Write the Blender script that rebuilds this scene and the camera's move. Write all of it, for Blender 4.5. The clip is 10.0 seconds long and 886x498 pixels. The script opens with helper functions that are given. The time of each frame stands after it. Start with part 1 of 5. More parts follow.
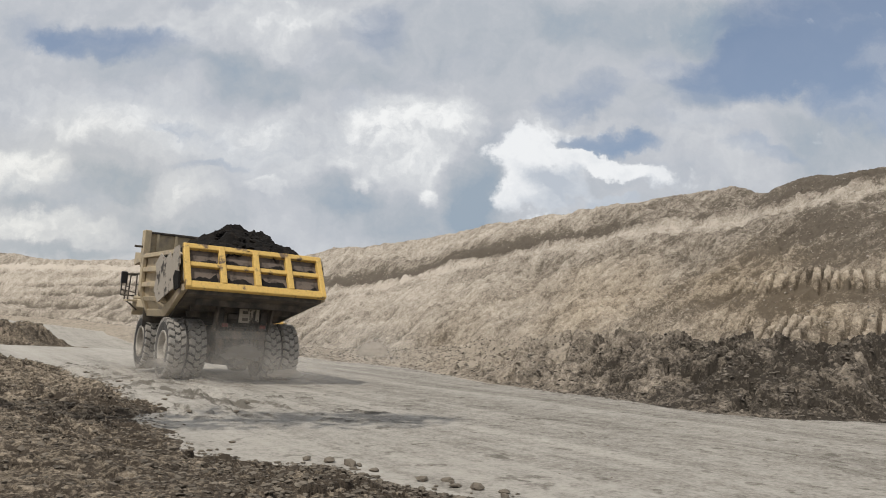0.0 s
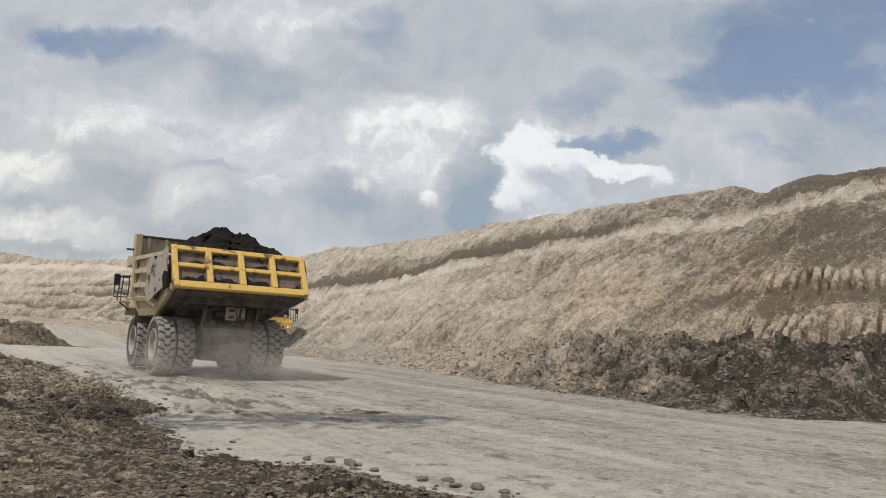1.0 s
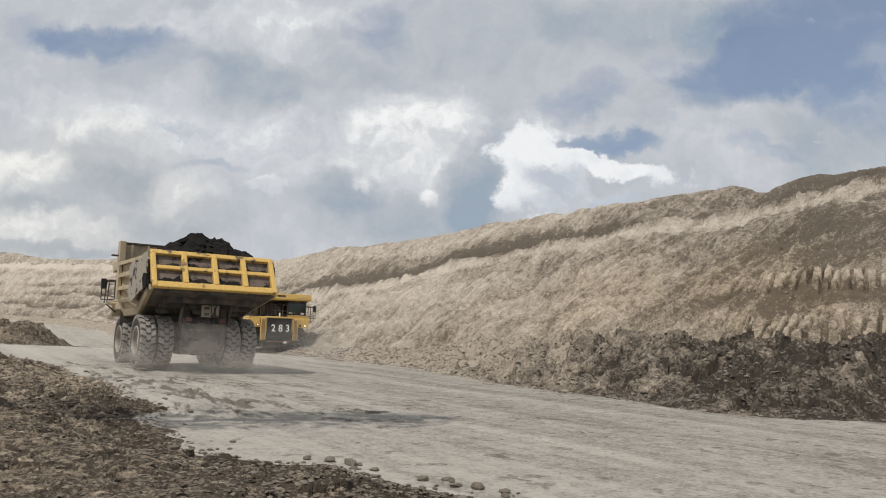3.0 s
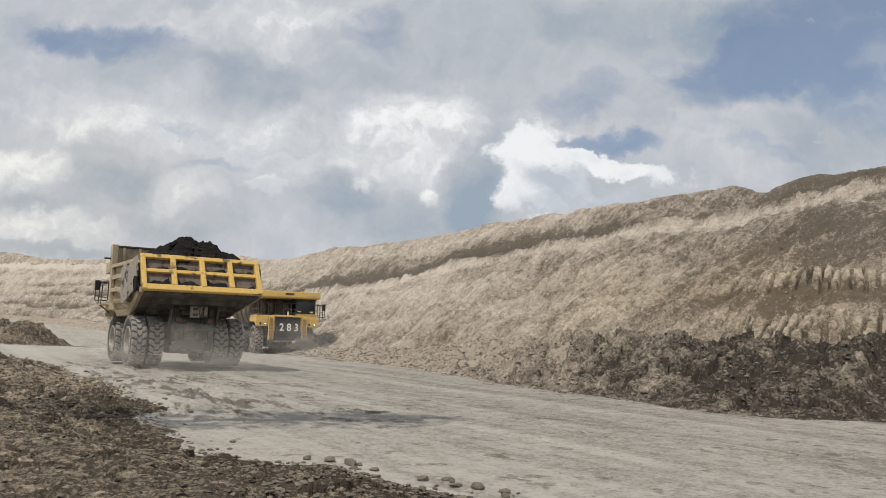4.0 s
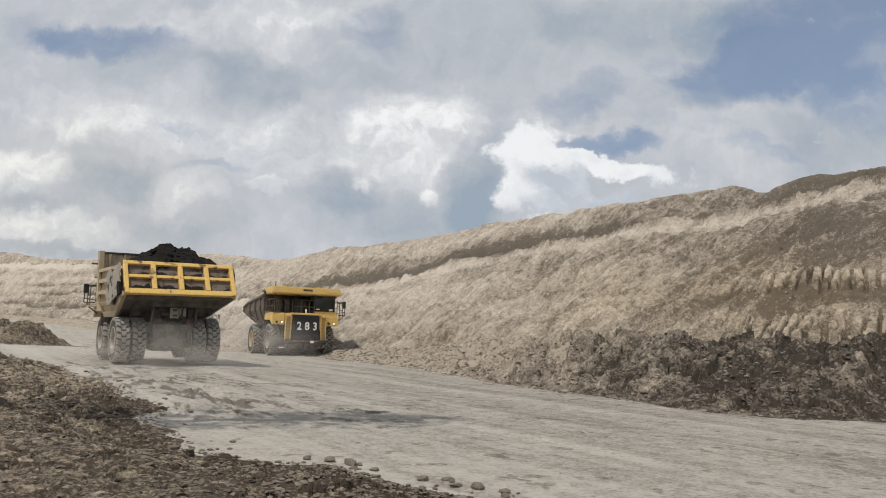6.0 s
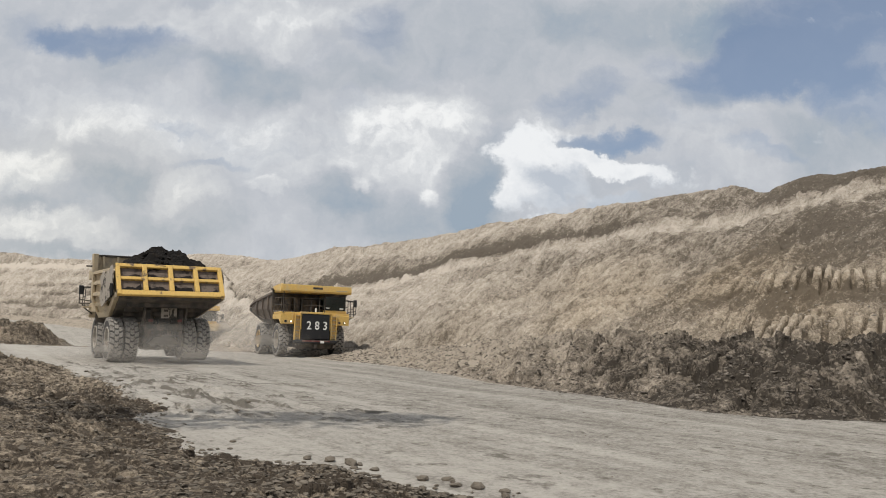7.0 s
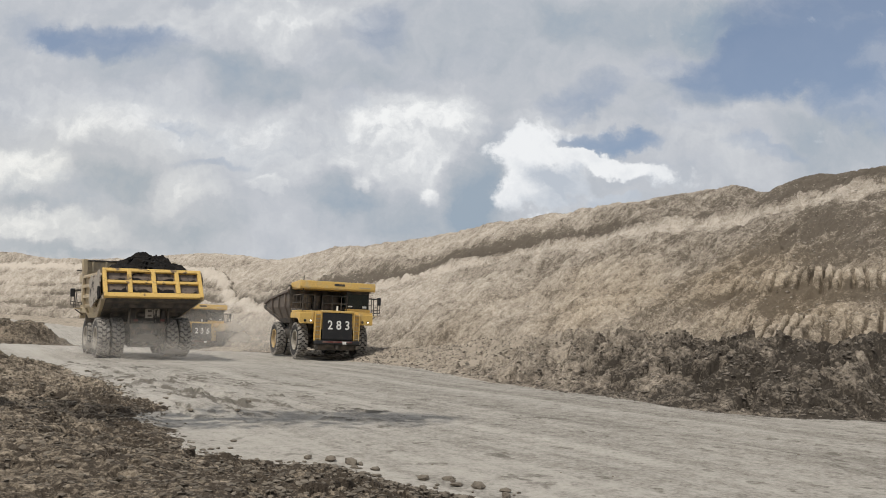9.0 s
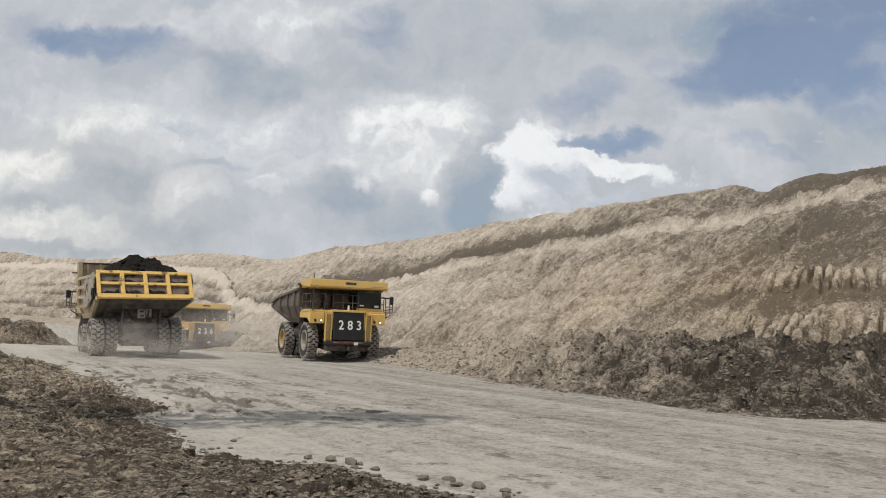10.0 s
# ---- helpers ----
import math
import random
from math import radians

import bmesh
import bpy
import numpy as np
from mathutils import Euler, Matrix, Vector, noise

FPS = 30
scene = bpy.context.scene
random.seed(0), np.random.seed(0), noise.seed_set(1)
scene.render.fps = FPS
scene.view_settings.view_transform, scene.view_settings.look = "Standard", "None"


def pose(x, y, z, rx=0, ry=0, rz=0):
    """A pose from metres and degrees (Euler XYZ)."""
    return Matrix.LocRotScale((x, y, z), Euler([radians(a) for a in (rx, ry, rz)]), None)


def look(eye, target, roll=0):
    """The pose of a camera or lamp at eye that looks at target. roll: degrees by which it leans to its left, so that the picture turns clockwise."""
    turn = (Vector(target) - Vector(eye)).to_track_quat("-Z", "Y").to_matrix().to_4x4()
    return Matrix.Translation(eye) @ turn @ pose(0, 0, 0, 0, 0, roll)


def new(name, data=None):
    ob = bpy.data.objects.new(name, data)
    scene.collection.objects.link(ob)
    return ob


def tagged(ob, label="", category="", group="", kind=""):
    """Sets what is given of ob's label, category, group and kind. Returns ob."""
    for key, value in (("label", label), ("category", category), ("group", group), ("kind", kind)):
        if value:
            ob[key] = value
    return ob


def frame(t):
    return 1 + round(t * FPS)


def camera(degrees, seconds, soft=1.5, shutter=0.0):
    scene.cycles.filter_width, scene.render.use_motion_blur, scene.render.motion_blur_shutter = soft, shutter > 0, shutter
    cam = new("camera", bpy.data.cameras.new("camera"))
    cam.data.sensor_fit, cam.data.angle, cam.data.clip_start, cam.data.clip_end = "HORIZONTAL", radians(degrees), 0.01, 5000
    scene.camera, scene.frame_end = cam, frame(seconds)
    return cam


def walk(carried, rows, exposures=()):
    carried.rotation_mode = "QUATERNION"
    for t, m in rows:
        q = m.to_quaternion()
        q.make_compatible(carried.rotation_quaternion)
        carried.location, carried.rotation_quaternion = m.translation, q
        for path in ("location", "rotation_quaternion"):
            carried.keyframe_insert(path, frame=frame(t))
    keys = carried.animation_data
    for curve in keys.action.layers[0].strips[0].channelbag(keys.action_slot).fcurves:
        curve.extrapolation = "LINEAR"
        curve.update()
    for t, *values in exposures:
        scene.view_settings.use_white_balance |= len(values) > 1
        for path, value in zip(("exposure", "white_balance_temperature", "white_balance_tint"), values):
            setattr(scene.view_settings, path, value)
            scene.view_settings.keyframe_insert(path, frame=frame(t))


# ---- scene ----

# ---- camera ----
cam = camera(59.24, 10.0, soft=1.0)
EYE = (0.0, 0.0, 2.29)
CAM_POSE = look(EYE, (0.0, 100.0, 2.29 + 100 * math.tan(0.1053)), 1.98)
def cam_at(dx, dz):
    """The held camera, turned by a hair towards dx, dz at 100 m."""
    return look(EYE, (dx, 100.0, 2.29 + dz + 100 * math.tan(0.1053)), 1.98)


walk(cam, [(0.0, cam_at(0.05, 0.07)), (3.0, CAM_POSE), (6.0, CAM_POSE), (9.0, cam_at(-0.09, -0.08)), (10.0, cam_at(-0.09, -0.09))])

# ---- world and sun ----
SUN_ELEV, SUN_AZ = radians(60), radians(-138)     # azimuth from +y towards +x
scene.view_settings.exposure = 0.0


class Nodes:
    """Small helper that adds and links shader nodes."""

    def __init__(self, tree):
        self.t = tree

    def add(self, kind, **kw):
        n = self.t.nodes.new(kind)
        for k, v in kw.items():
            if k == "op":
                n.operation = v
            elif k == "blend":
                n.blend_type = v
        return n

    def link(self, a, b):
        self.t.links.new(a, b)

    def put(self, sock, v):
        if isinstance(v, bpy.types.NodeSocket):
            self.link(v, sock)
        else:
            sock.default_value = v

    def math(self, op, a, b=None, c=None, clamp=False):
        n = self.add("ShaderNodeMath", op=op)
        n.use_clamp = clamp
        for i, v in enumerate((a, b, c)):
            if v is not None:
                self.put(n.inputs[i], v)
        return n.outputs[0]

    def ramp(self, v, lo, hi, a=0.0, b=1.0, smooth=True):
        n = self.add("ShaderNodeMapRange")
        n.interpolation_type = "SMOOTHSTEP" if smooth else "LINEAR"
        self.put(n.inputs[0], v)
        for i, x in enumerate((lo, hi, a, b)):
            self.put(n.inputs[i + 1], x)
        return n.outputs[0]

    def mix(self, f, a, b, blend="MIX"):
        n = self.add("ShaderNodeMix", blend=blend)
        n.data_type = "RGBA"
        n.blend_type = blend
        self.put(n.inputs[0], f)
        for i, v in ((6, a), (7, b)):
            if not isinstance(v, bpy.types.NodeSocket):
                v = (*v, 1.0)
            self.put(n.inputs[i], v)
        return n.outputs[2]

    def noise(self, vec, scale, detail=4.0, rough=0.55, lac=2.0, dist=0.0, colour=False):
        n = self.add("ShaderNodeTexNoise")
        if vec is not None:
            self.link(vec, n.inputs["Vector"])
        for k, v in (("Scale", scale), ("Detail", detail), ("Roughness", rough), ("Lacunarity", lac), ("Distortion", dist)):
            n.inputs[k].default_value = v
        return n.outputs["Color" if colour else "Fac"]

    def scaled(self, vec, x, y, z):
        n = self.add("ShaderNodeVectorMath", op="MULTIPLY")
        self.put(n.inputs[0], vec)
        n.inputs[1].default_value = (x, y, z)
        return n.outputs[0]


def build_sky():
    world = bpy.data.worlds.new("sky")
    scene.world = world
    world.use_nodes = True
    N = Nodes(world.node_tree)
    world.node_tree.nodes.clear()
    out = N.add("ShaderNodeOutputWorld")
    sky = N.add("ShaderNodeTexSky")
    sky.sky_type = "NISHITA"
    sky.sun_disc = False
    sky.sun_elevation, sky.sun_rotation = SUN_ELEV, SUN_AZ
    sky.altitude, sky.dust_density = 100, 2.0
    co = N.add("ShaderNodeTexCoord").outputs["Generated"]
    sep = N.add("ShaderNodeSeparateXYZ")
    N.link(co, sep.inputs[0])
    depth = N.math("MAXIMUM", N.math("ABSOLUTE", sep.outputs[1]), 0.25)
    comb = N.add("ShaderNodeCombineXYZ")
    N.link(N.math("DIVIDE", sep.outputs[0], depth), comb.inputs[0])
    N.link(N.math("DIVIDE", sep.outputs[2], depth), comb.inputs[1])
    flat = comb.outputs[0]
    # billowing: shift the plane by noise at two sizes
    w1 = N.noise(flat, 9.0, 8.0, 0.62, colour=True)
    sub = N.add("ShaderNodeVectorMath", op="SUBTRACT")
    N.link(w1, sub.inputs[0])
    sub.inputs[1].default_value = (0.5, 0.5, 0.5)
    mul = N.add("ShaderNodeVectorMath", op="SCALE")
    N.link(sub.outputs[0], mul.inputs[0])
    mul.inputs["Scale"].default_value = 0.11
    addv = N.add("ShaderNodeVectorMath", op="ADD")
    N.link(flat, addv.inputs[0])
    N.link(mul.outputs[0], addv.inputs[1])
    warped = N.add("ShaderNodeSeparateXYZ")
    N.link(addv.outputs[0], warped.inputs[0])
    wa, wb = warped.outputs[0], warped.outputs[1]

    def blob(a, b, ra, rb, tilt=0.0, soft=1.0):
        """1 in an ellipse about the direction (a, b), fading out at its rim."""
        da, db = N.math("SUBTRACT", wa, a), N.math("SUBTRACT", wb, b)
        c, s = math.cos(tilt), math.sin(tilt)
        p = N.math("ADD", N.math("MULTIPLY", da, c / ra), N.math("MULTIPLY", db, s / ra))
        q = N.math("ADD", N.math("MULTIPLY", da, -s / rb), N.math("MULTIPLY", db, c / rb))
        r2 = N.math("ADD", N.math("MULTIPLY", p, p), N.math("MULTIPLY", q, q))
        return N.ramp(r2, 1.0 - soft * 0.9, 1.0 + soft, 1.0, 0.0)

    def total(items):
        acc = None
        for w, bl in items:
            v = N.math("MULTIPLY", bl, w)
            acc = v if acc is None else N.math("ADD", acc, v)
        return acc

    # openings of blue between the clouds
    wisp = N.noise(N.scaled(addv.outputs[0], 1.0, 2.4, 1.0), 4.5, 8.0, 0.62)
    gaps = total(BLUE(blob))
    blue = N.math("MULTIPLY", N.ramp(N.math("ADD", gaps, N.math("MULTIPLY", N.math("SUBTRACT", wisp, 0.5), 1.7)), -0.05, 1.15), 0.9)
    # grey bellies and white tops
    n_mid = N.noise(addv.outputs[0], 6.0, 10.0, 0.66)
    shift = N.add("ShaderNodeVectorMath", op="ADD")
    N.link(addv.outputs[0], shift.inputs[0])
    shift.inputs[1].default_value = (-0.007, 0.013, 0.0)
    puff = N.math("SUBTRACT", N.noise(addv.outputs[0], 9.0, 7.0, 0.58), N.noise(shift.outputs[0], 9.0, 7.0, 0.58))
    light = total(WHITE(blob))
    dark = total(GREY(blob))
    tone = N.math("ADD", N.math("MULTIPLY", N.math("SUBTRACT", n_mid, 0.5), 0.85), N.math("MULTIPLY", N.math("SUBTRACT", light, dark), 0.85))
    tone = N.math("ADD", tone, N.math("MULTIPLY", puff, N.math("ADD", 0.7, N.math("MULTIPLY", light, 2.2))))
    tone = N.math("ADD", tone, 0.5)
    ramp = N.add("ShaderNodeValToRGB")
    N.link(tone, ramp.inputs[0])
    cr = ramp.color_ramp
    cr.elements[0].position, cr.elements[0].color = 0.0, (0.355, 0.43, 0.515, 1)
    cr.elements[1].position, cr.elements[1].color = 1.0, (0.96, 0.97, 0.97, 1)
    for p, c in ((0.25, (0.465, 0.51, 0.565)), (0.5, (0.575, 0.60, 0.645)), (0.75, (0.715, 0.735, 0.76))):
        e = cr.elements.new(p)
        e.color = (*c, 1)
    # crisp heaped clouds with shaded bases
    edge = N.noise(flat, 24.0, 8.0, 0.6)
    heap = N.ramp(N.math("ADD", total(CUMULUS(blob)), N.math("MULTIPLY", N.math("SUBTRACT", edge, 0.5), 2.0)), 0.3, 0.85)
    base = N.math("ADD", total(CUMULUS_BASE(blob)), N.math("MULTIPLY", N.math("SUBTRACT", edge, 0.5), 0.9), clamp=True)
    heap_col = N.mix(N.math("ADD", base, N.math("MULTIPLY", N.math("ADD", N.math("SUBTRACT", n_mid, 0.45), N.math("MULTIPLY", puff, -1.6)), 0.9), clamp=True), (0.86, 0.875, 0.89), (0.50, 0.545, 0.61))
    bg_sky = N.add("ShaderNodeBackground")
    N.link(N.mix(0.3, sky.outputs[0], (3.2, 4.0, 5.6)), bg_sky.inputs[0])
    bg_sky.inputs[1].default_value = 0.096
    bg_cloud = N.add("ShaderNodeBackground")
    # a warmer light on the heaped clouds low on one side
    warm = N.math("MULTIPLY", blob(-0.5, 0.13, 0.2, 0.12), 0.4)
    N.link(N.mix(warm, ramp.outputs[0], N.mix(1.0, ramp.outputs[0], (1.04, 1.0, 0.9), "MULTIPLY")), bg_cloud.inputs[0])
    bg_cloud.inputs[1].default_value = 0.92
    bg_heap = N.add("ShaderNodeBackground")
    N.link(heap_col, bg_heap.inputs[0])
    mix1 = N.add("ShaderNodeMixShader")
    N.link(blue, mix1.inputs[0])
    N.link(bg_cloud.outputs[0], mix1.inputs[1])
    N.link(bg_sky.outputs[0], mix1.inputs[2])
    mixs = N.add("ShaderNodeMixShader")
    N.link(heap, mixs.inputs[0])
    N.link(mix1.outputs[0], mixs.inputs[1])
    N.link(bg_heap.outputs[0], mixs.inputs[2])
    N.link(mixs.outputs[0], out.inputs[0])


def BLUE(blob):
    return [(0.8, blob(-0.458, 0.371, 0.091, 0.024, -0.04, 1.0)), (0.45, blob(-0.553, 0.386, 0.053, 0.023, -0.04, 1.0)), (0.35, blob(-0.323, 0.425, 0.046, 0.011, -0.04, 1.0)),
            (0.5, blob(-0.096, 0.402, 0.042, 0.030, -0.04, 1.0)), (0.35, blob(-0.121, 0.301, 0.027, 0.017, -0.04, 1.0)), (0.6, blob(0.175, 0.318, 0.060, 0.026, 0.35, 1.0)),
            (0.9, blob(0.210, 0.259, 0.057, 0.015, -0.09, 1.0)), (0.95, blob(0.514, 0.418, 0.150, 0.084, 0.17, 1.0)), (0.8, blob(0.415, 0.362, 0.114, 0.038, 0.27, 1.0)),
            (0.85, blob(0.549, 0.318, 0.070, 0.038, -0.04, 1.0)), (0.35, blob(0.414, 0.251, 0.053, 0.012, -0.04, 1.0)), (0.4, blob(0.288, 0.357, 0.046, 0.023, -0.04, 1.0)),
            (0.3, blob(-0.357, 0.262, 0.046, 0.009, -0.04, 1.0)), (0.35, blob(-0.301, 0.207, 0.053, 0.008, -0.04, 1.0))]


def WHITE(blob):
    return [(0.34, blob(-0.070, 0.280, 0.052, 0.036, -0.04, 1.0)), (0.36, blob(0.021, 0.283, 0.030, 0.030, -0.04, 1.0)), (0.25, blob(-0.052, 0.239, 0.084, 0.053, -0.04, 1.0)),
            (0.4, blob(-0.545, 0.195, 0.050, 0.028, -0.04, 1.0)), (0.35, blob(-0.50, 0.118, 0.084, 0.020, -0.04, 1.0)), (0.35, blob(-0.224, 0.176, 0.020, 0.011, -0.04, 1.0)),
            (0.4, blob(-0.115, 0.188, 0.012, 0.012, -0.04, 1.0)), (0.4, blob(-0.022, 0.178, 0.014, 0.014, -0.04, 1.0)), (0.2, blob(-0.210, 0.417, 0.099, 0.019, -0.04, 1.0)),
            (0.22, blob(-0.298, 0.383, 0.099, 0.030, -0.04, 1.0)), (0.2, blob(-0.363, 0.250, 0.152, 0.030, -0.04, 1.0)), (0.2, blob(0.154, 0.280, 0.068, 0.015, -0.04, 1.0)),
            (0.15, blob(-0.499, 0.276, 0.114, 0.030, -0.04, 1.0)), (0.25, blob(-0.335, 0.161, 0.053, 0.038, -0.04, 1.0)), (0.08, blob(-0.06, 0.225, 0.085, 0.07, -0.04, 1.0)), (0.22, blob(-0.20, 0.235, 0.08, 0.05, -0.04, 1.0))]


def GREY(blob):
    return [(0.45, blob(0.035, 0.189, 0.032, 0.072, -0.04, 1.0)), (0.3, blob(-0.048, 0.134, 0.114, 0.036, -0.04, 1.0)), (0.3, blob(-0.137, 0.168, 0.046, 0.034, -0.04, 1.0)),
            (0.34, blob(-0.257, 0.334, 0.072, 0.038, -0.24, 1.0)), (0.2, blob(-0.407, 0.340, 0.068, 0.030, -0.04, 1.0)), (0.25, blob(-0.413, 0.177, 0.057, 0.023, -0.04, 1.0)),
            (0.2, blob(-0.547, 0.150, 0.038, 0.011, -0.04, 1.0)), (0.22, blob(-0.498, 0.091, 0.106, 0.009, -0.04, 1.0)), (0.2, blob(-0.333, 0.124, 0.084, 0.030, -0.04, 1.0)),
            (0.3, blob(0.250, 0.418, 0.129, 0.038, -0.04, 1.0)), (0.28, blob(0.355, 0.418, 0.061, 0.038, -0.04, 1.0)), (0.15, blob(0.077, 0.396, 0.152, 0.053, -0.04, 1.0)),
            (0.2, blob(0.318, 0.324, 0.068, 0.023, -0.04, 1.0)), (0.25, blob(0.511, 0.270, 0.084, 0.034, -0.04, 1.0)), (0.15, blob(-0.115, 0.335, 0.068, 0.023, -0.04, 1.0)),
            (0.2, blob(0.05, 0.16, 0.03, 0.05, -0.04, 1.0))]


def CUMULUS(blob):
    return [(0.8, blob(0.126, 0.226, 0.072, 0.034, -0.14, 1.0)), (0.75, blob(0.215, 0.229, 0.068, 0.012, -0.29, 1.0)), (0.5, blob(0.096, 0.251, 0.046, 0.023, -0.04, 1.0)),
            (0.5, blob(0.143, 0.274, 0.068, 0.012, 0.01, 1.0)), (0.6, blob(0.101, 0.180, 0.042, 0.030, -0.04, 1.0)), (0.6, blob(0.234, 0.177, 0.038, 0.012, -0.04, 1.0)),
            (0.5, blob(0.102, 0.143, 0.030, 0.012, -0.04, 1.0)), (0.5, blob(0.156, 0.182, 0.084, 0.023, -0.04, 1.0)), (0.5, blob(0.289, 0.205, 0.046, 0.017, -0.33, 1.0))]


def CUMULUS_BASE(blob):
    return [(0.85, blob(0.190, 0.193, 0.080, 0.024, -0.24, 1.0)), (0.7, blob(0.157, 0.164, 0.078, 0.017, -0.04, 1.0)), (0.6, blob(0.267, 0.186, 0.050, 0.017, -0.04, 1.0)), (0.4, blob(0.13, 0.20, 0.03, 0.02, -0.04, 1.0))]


build_sky()
sun_data = bpy.data.lights.new("sun", "SUN")
sun_data.energy, sun_data.angle, sun_data.color = 3.0, radians(0.8), (1.0, 0.95, 0.87)
sun = new("sun", sun_data)
SUN_DIR = Vector((math.sin(SUN_AZ) * math.cos(SUN_ELEV), math.cos(SUN_AZ) * math.cos(SUN_ELEV), math.sin(SUN_ELEV)))
sun.matrix_world = look(SUN_DIR * 200, (0, 0, 0))


# ---- materials ----
def material(name, base, rough=0.6, metal=0.0, bump=0.0, bump_scale=20.0, stain=None, stain_scale=1.5, stain_lo=0.5, stain_hi=0.7,
             grain=0.15, grain_scale=12.0, vary=0.0, coat=0.0, mask=None):
    """A painted, worn or earthen surface: base colour, grain, stains of a second colour and fine relief."""
    m = bpy.data.materials.new(name)
    m.use_nodes = True
    N = Nodes(m.node_tree)
    bs = m.node_tree.nodes["Principled BSDF"]
    co = N.add("ShaderNodeTexCoord").outputs["Object"]
    g = N.noise(co, grain_scale, 6.0, 0.65)
    col = N.mix(1.0, base, N.mix(g, (1 - grain * 2,) * 3, (1 + grain * 2,) * 3), "MULTIPLY")
    if stain:
        s = N.ramp(N.noise(co, stain_scale, 8.0, 0.62), stain_lo, stain_hi)
        col = N.mix(s, col, stain)
        N.put(bs.inputs["Roughness"], N.ramp(s, 0, 1, rough, min(1.0, rough + 0.25)))
    else:
        bs.inputs["Roughness"].default_value = rough
    if vary:
        r = N.add("ShaderNodeNewGeometry").outputs["Random Per Island"]
        col = N.mix(1.0, col, N.mix(r, (1 - vary,) * 3, (1 + vary,) * 3), "MULTIPLY")
    N.put(bs.inputs["Base Color"], col)
    bs.inputs["Metallic"].default_value = metal
    bs.inputs["Coat Weight"].default_value = coat
    if bump:
        b = N.add("ShaderNodeBump")
        b.inputs["Strength"].default_value = 1.0
        b.inputs["Distance"].default_value = bump
        N.link(N.noise(co, bump_scale, 7.0, 0.65), b.inputs["Height"])
        N.link(b.outputs[0], bs.inputs["Normal"])
    return m


DUST = (0.36, 0.31, 0.25)
M_YELLOW = material("yellow_paint", (0.66, 0.43, 0.12), 0.5, stain=(0.52, 0.42, 0.26), stain_scale=1.6, stain_lo=0.48, stain_hi=0.75, bump=0.004, bump_scale=8)
M_YELLOW_WORN = material("worn_yellow_paint", (0.66, 0.43, 0.12), 0.6, stain=(0.16, 0.11, 0.07), stain_scale=2.2, stain_lo=0.54, stain_hi=0.66, bump=0.006, bump_scale=7)
M_TAN = material("dusty_yellow_paint", (0.45, 0.365, 0.24), 0.75, stain=(0.30, 0.255, 0.205), stain_scale=1.2, bump=0.006, bump_scale=6)
M_LINER = material("scuffed_grey_steel", (0.33, 0.29, 0.24), 0.8, stain=(0.05, 0.042, 0.036), stain_scale=1.3, stain_lo=0.54, stain_hi=0.6, bump=0.015, bump_scale=4)
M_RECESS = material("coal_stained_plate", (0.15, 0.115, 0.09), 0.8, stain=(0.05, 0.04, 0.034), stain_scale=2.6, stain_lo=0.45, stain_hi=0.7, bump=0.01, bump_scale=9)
M_STEEL = material("dark_dusty_steel", (0.05, 0.045, 0.04), 0.7, metal=0.2, stain=(0.17, 0.142, 0.113), stain_scale=2.0, stain_lo=0.38, stain_hi=0.72, bump=0.006)
M_BLACK = material("black_grille", (0.022, 0.022, 0.023), 0.5, stain=(0.07, 0.06, 0.05), stain_scale=2.5, stain_lo=0.5, stain_hi=0.85, bump=0.003)
M_RUBBER = material("dusty_rubber", (0.028, 0.026, 0.025), 0.85, stain=(0.11, 0.098, 0.082), stain_scale=2.2, stain_lo=0.45, stain_hi=0.85, bump=0.006, bump_scale=16)
M_LUG = material("dusty_tread", (0.27, 0.25, 0.222), 0.9, stain=(0.12, 0.11, 0.10), stain_scale=3, bump=0.006, bump_scale=18)
M_COAL = material("coal", (0.012, 0.0105, 0.0095), 0.9, stain=(0.024, 0.019, 0.015), stain_scale=2.5, bump=0.04, bump_scale=6)
M_COAL.node_tree.nodes["Principled BSDF"].inputs["Specular IOR Level"].default_value = 0.15
M_WHITE = material("white_lettering", (0.78, 0.77, 0.72), 0.5, grain=0.05)
M_RED = material("faded_red_paint", (0.14, 0.035, 0.03), 0.6, stain=DUST, stain_lo=0.45, stain_hi=0.8)
M_RIM = material("dusty_yellow_rim", (0.42, 0.28, 0.10), 0.6, stain=DUST, stain_scale=2.0, stain_lo=0.4, stain_hi=0.7, bump=0.004)
M_RIM_GREY = material("dusty_grey_rim", (0.36, 0.33, 0.28), 0.6, stain=(0.2, 0.17, 0.14), stain_scale=2.0, stain_lo=0.4, stain_hi=0.7, bump=0.004)
M_BARK = material("grey_bark", (0.12, 0.095, 0.07), 0.9, bump=0.02)
M_LEAF = material("dull_leaf", (0.05, 0.075, 0.03), 0.7, vary=0.4)
M_BODY_DARK = material("rust_brown_steel", (0.13, 0.105, 0.085), 0.7, metal=0.1, stain=(0.24, 0.19, 0.14), stain_scale=1.5, stain_lo=0.5, stain_hi=0.75, bump=0.008, bump_scale=6)
M_CLOD = material("dry_mud_clod", (0.15, 0.128, 0.102), 0.95, stain=(0.10, 0.085, 0.068), stain_scale=1.2, bump=0.02, bump_scale=9, vary=0.35)
M_ROCK = material("spoil_lump", (0.16, 0.138, 0.115), 0.95, stain=(0.07, 0.058, 0.047), stain_scale=0.8, bump=0.04, bump_scale=5, vary=0.45)


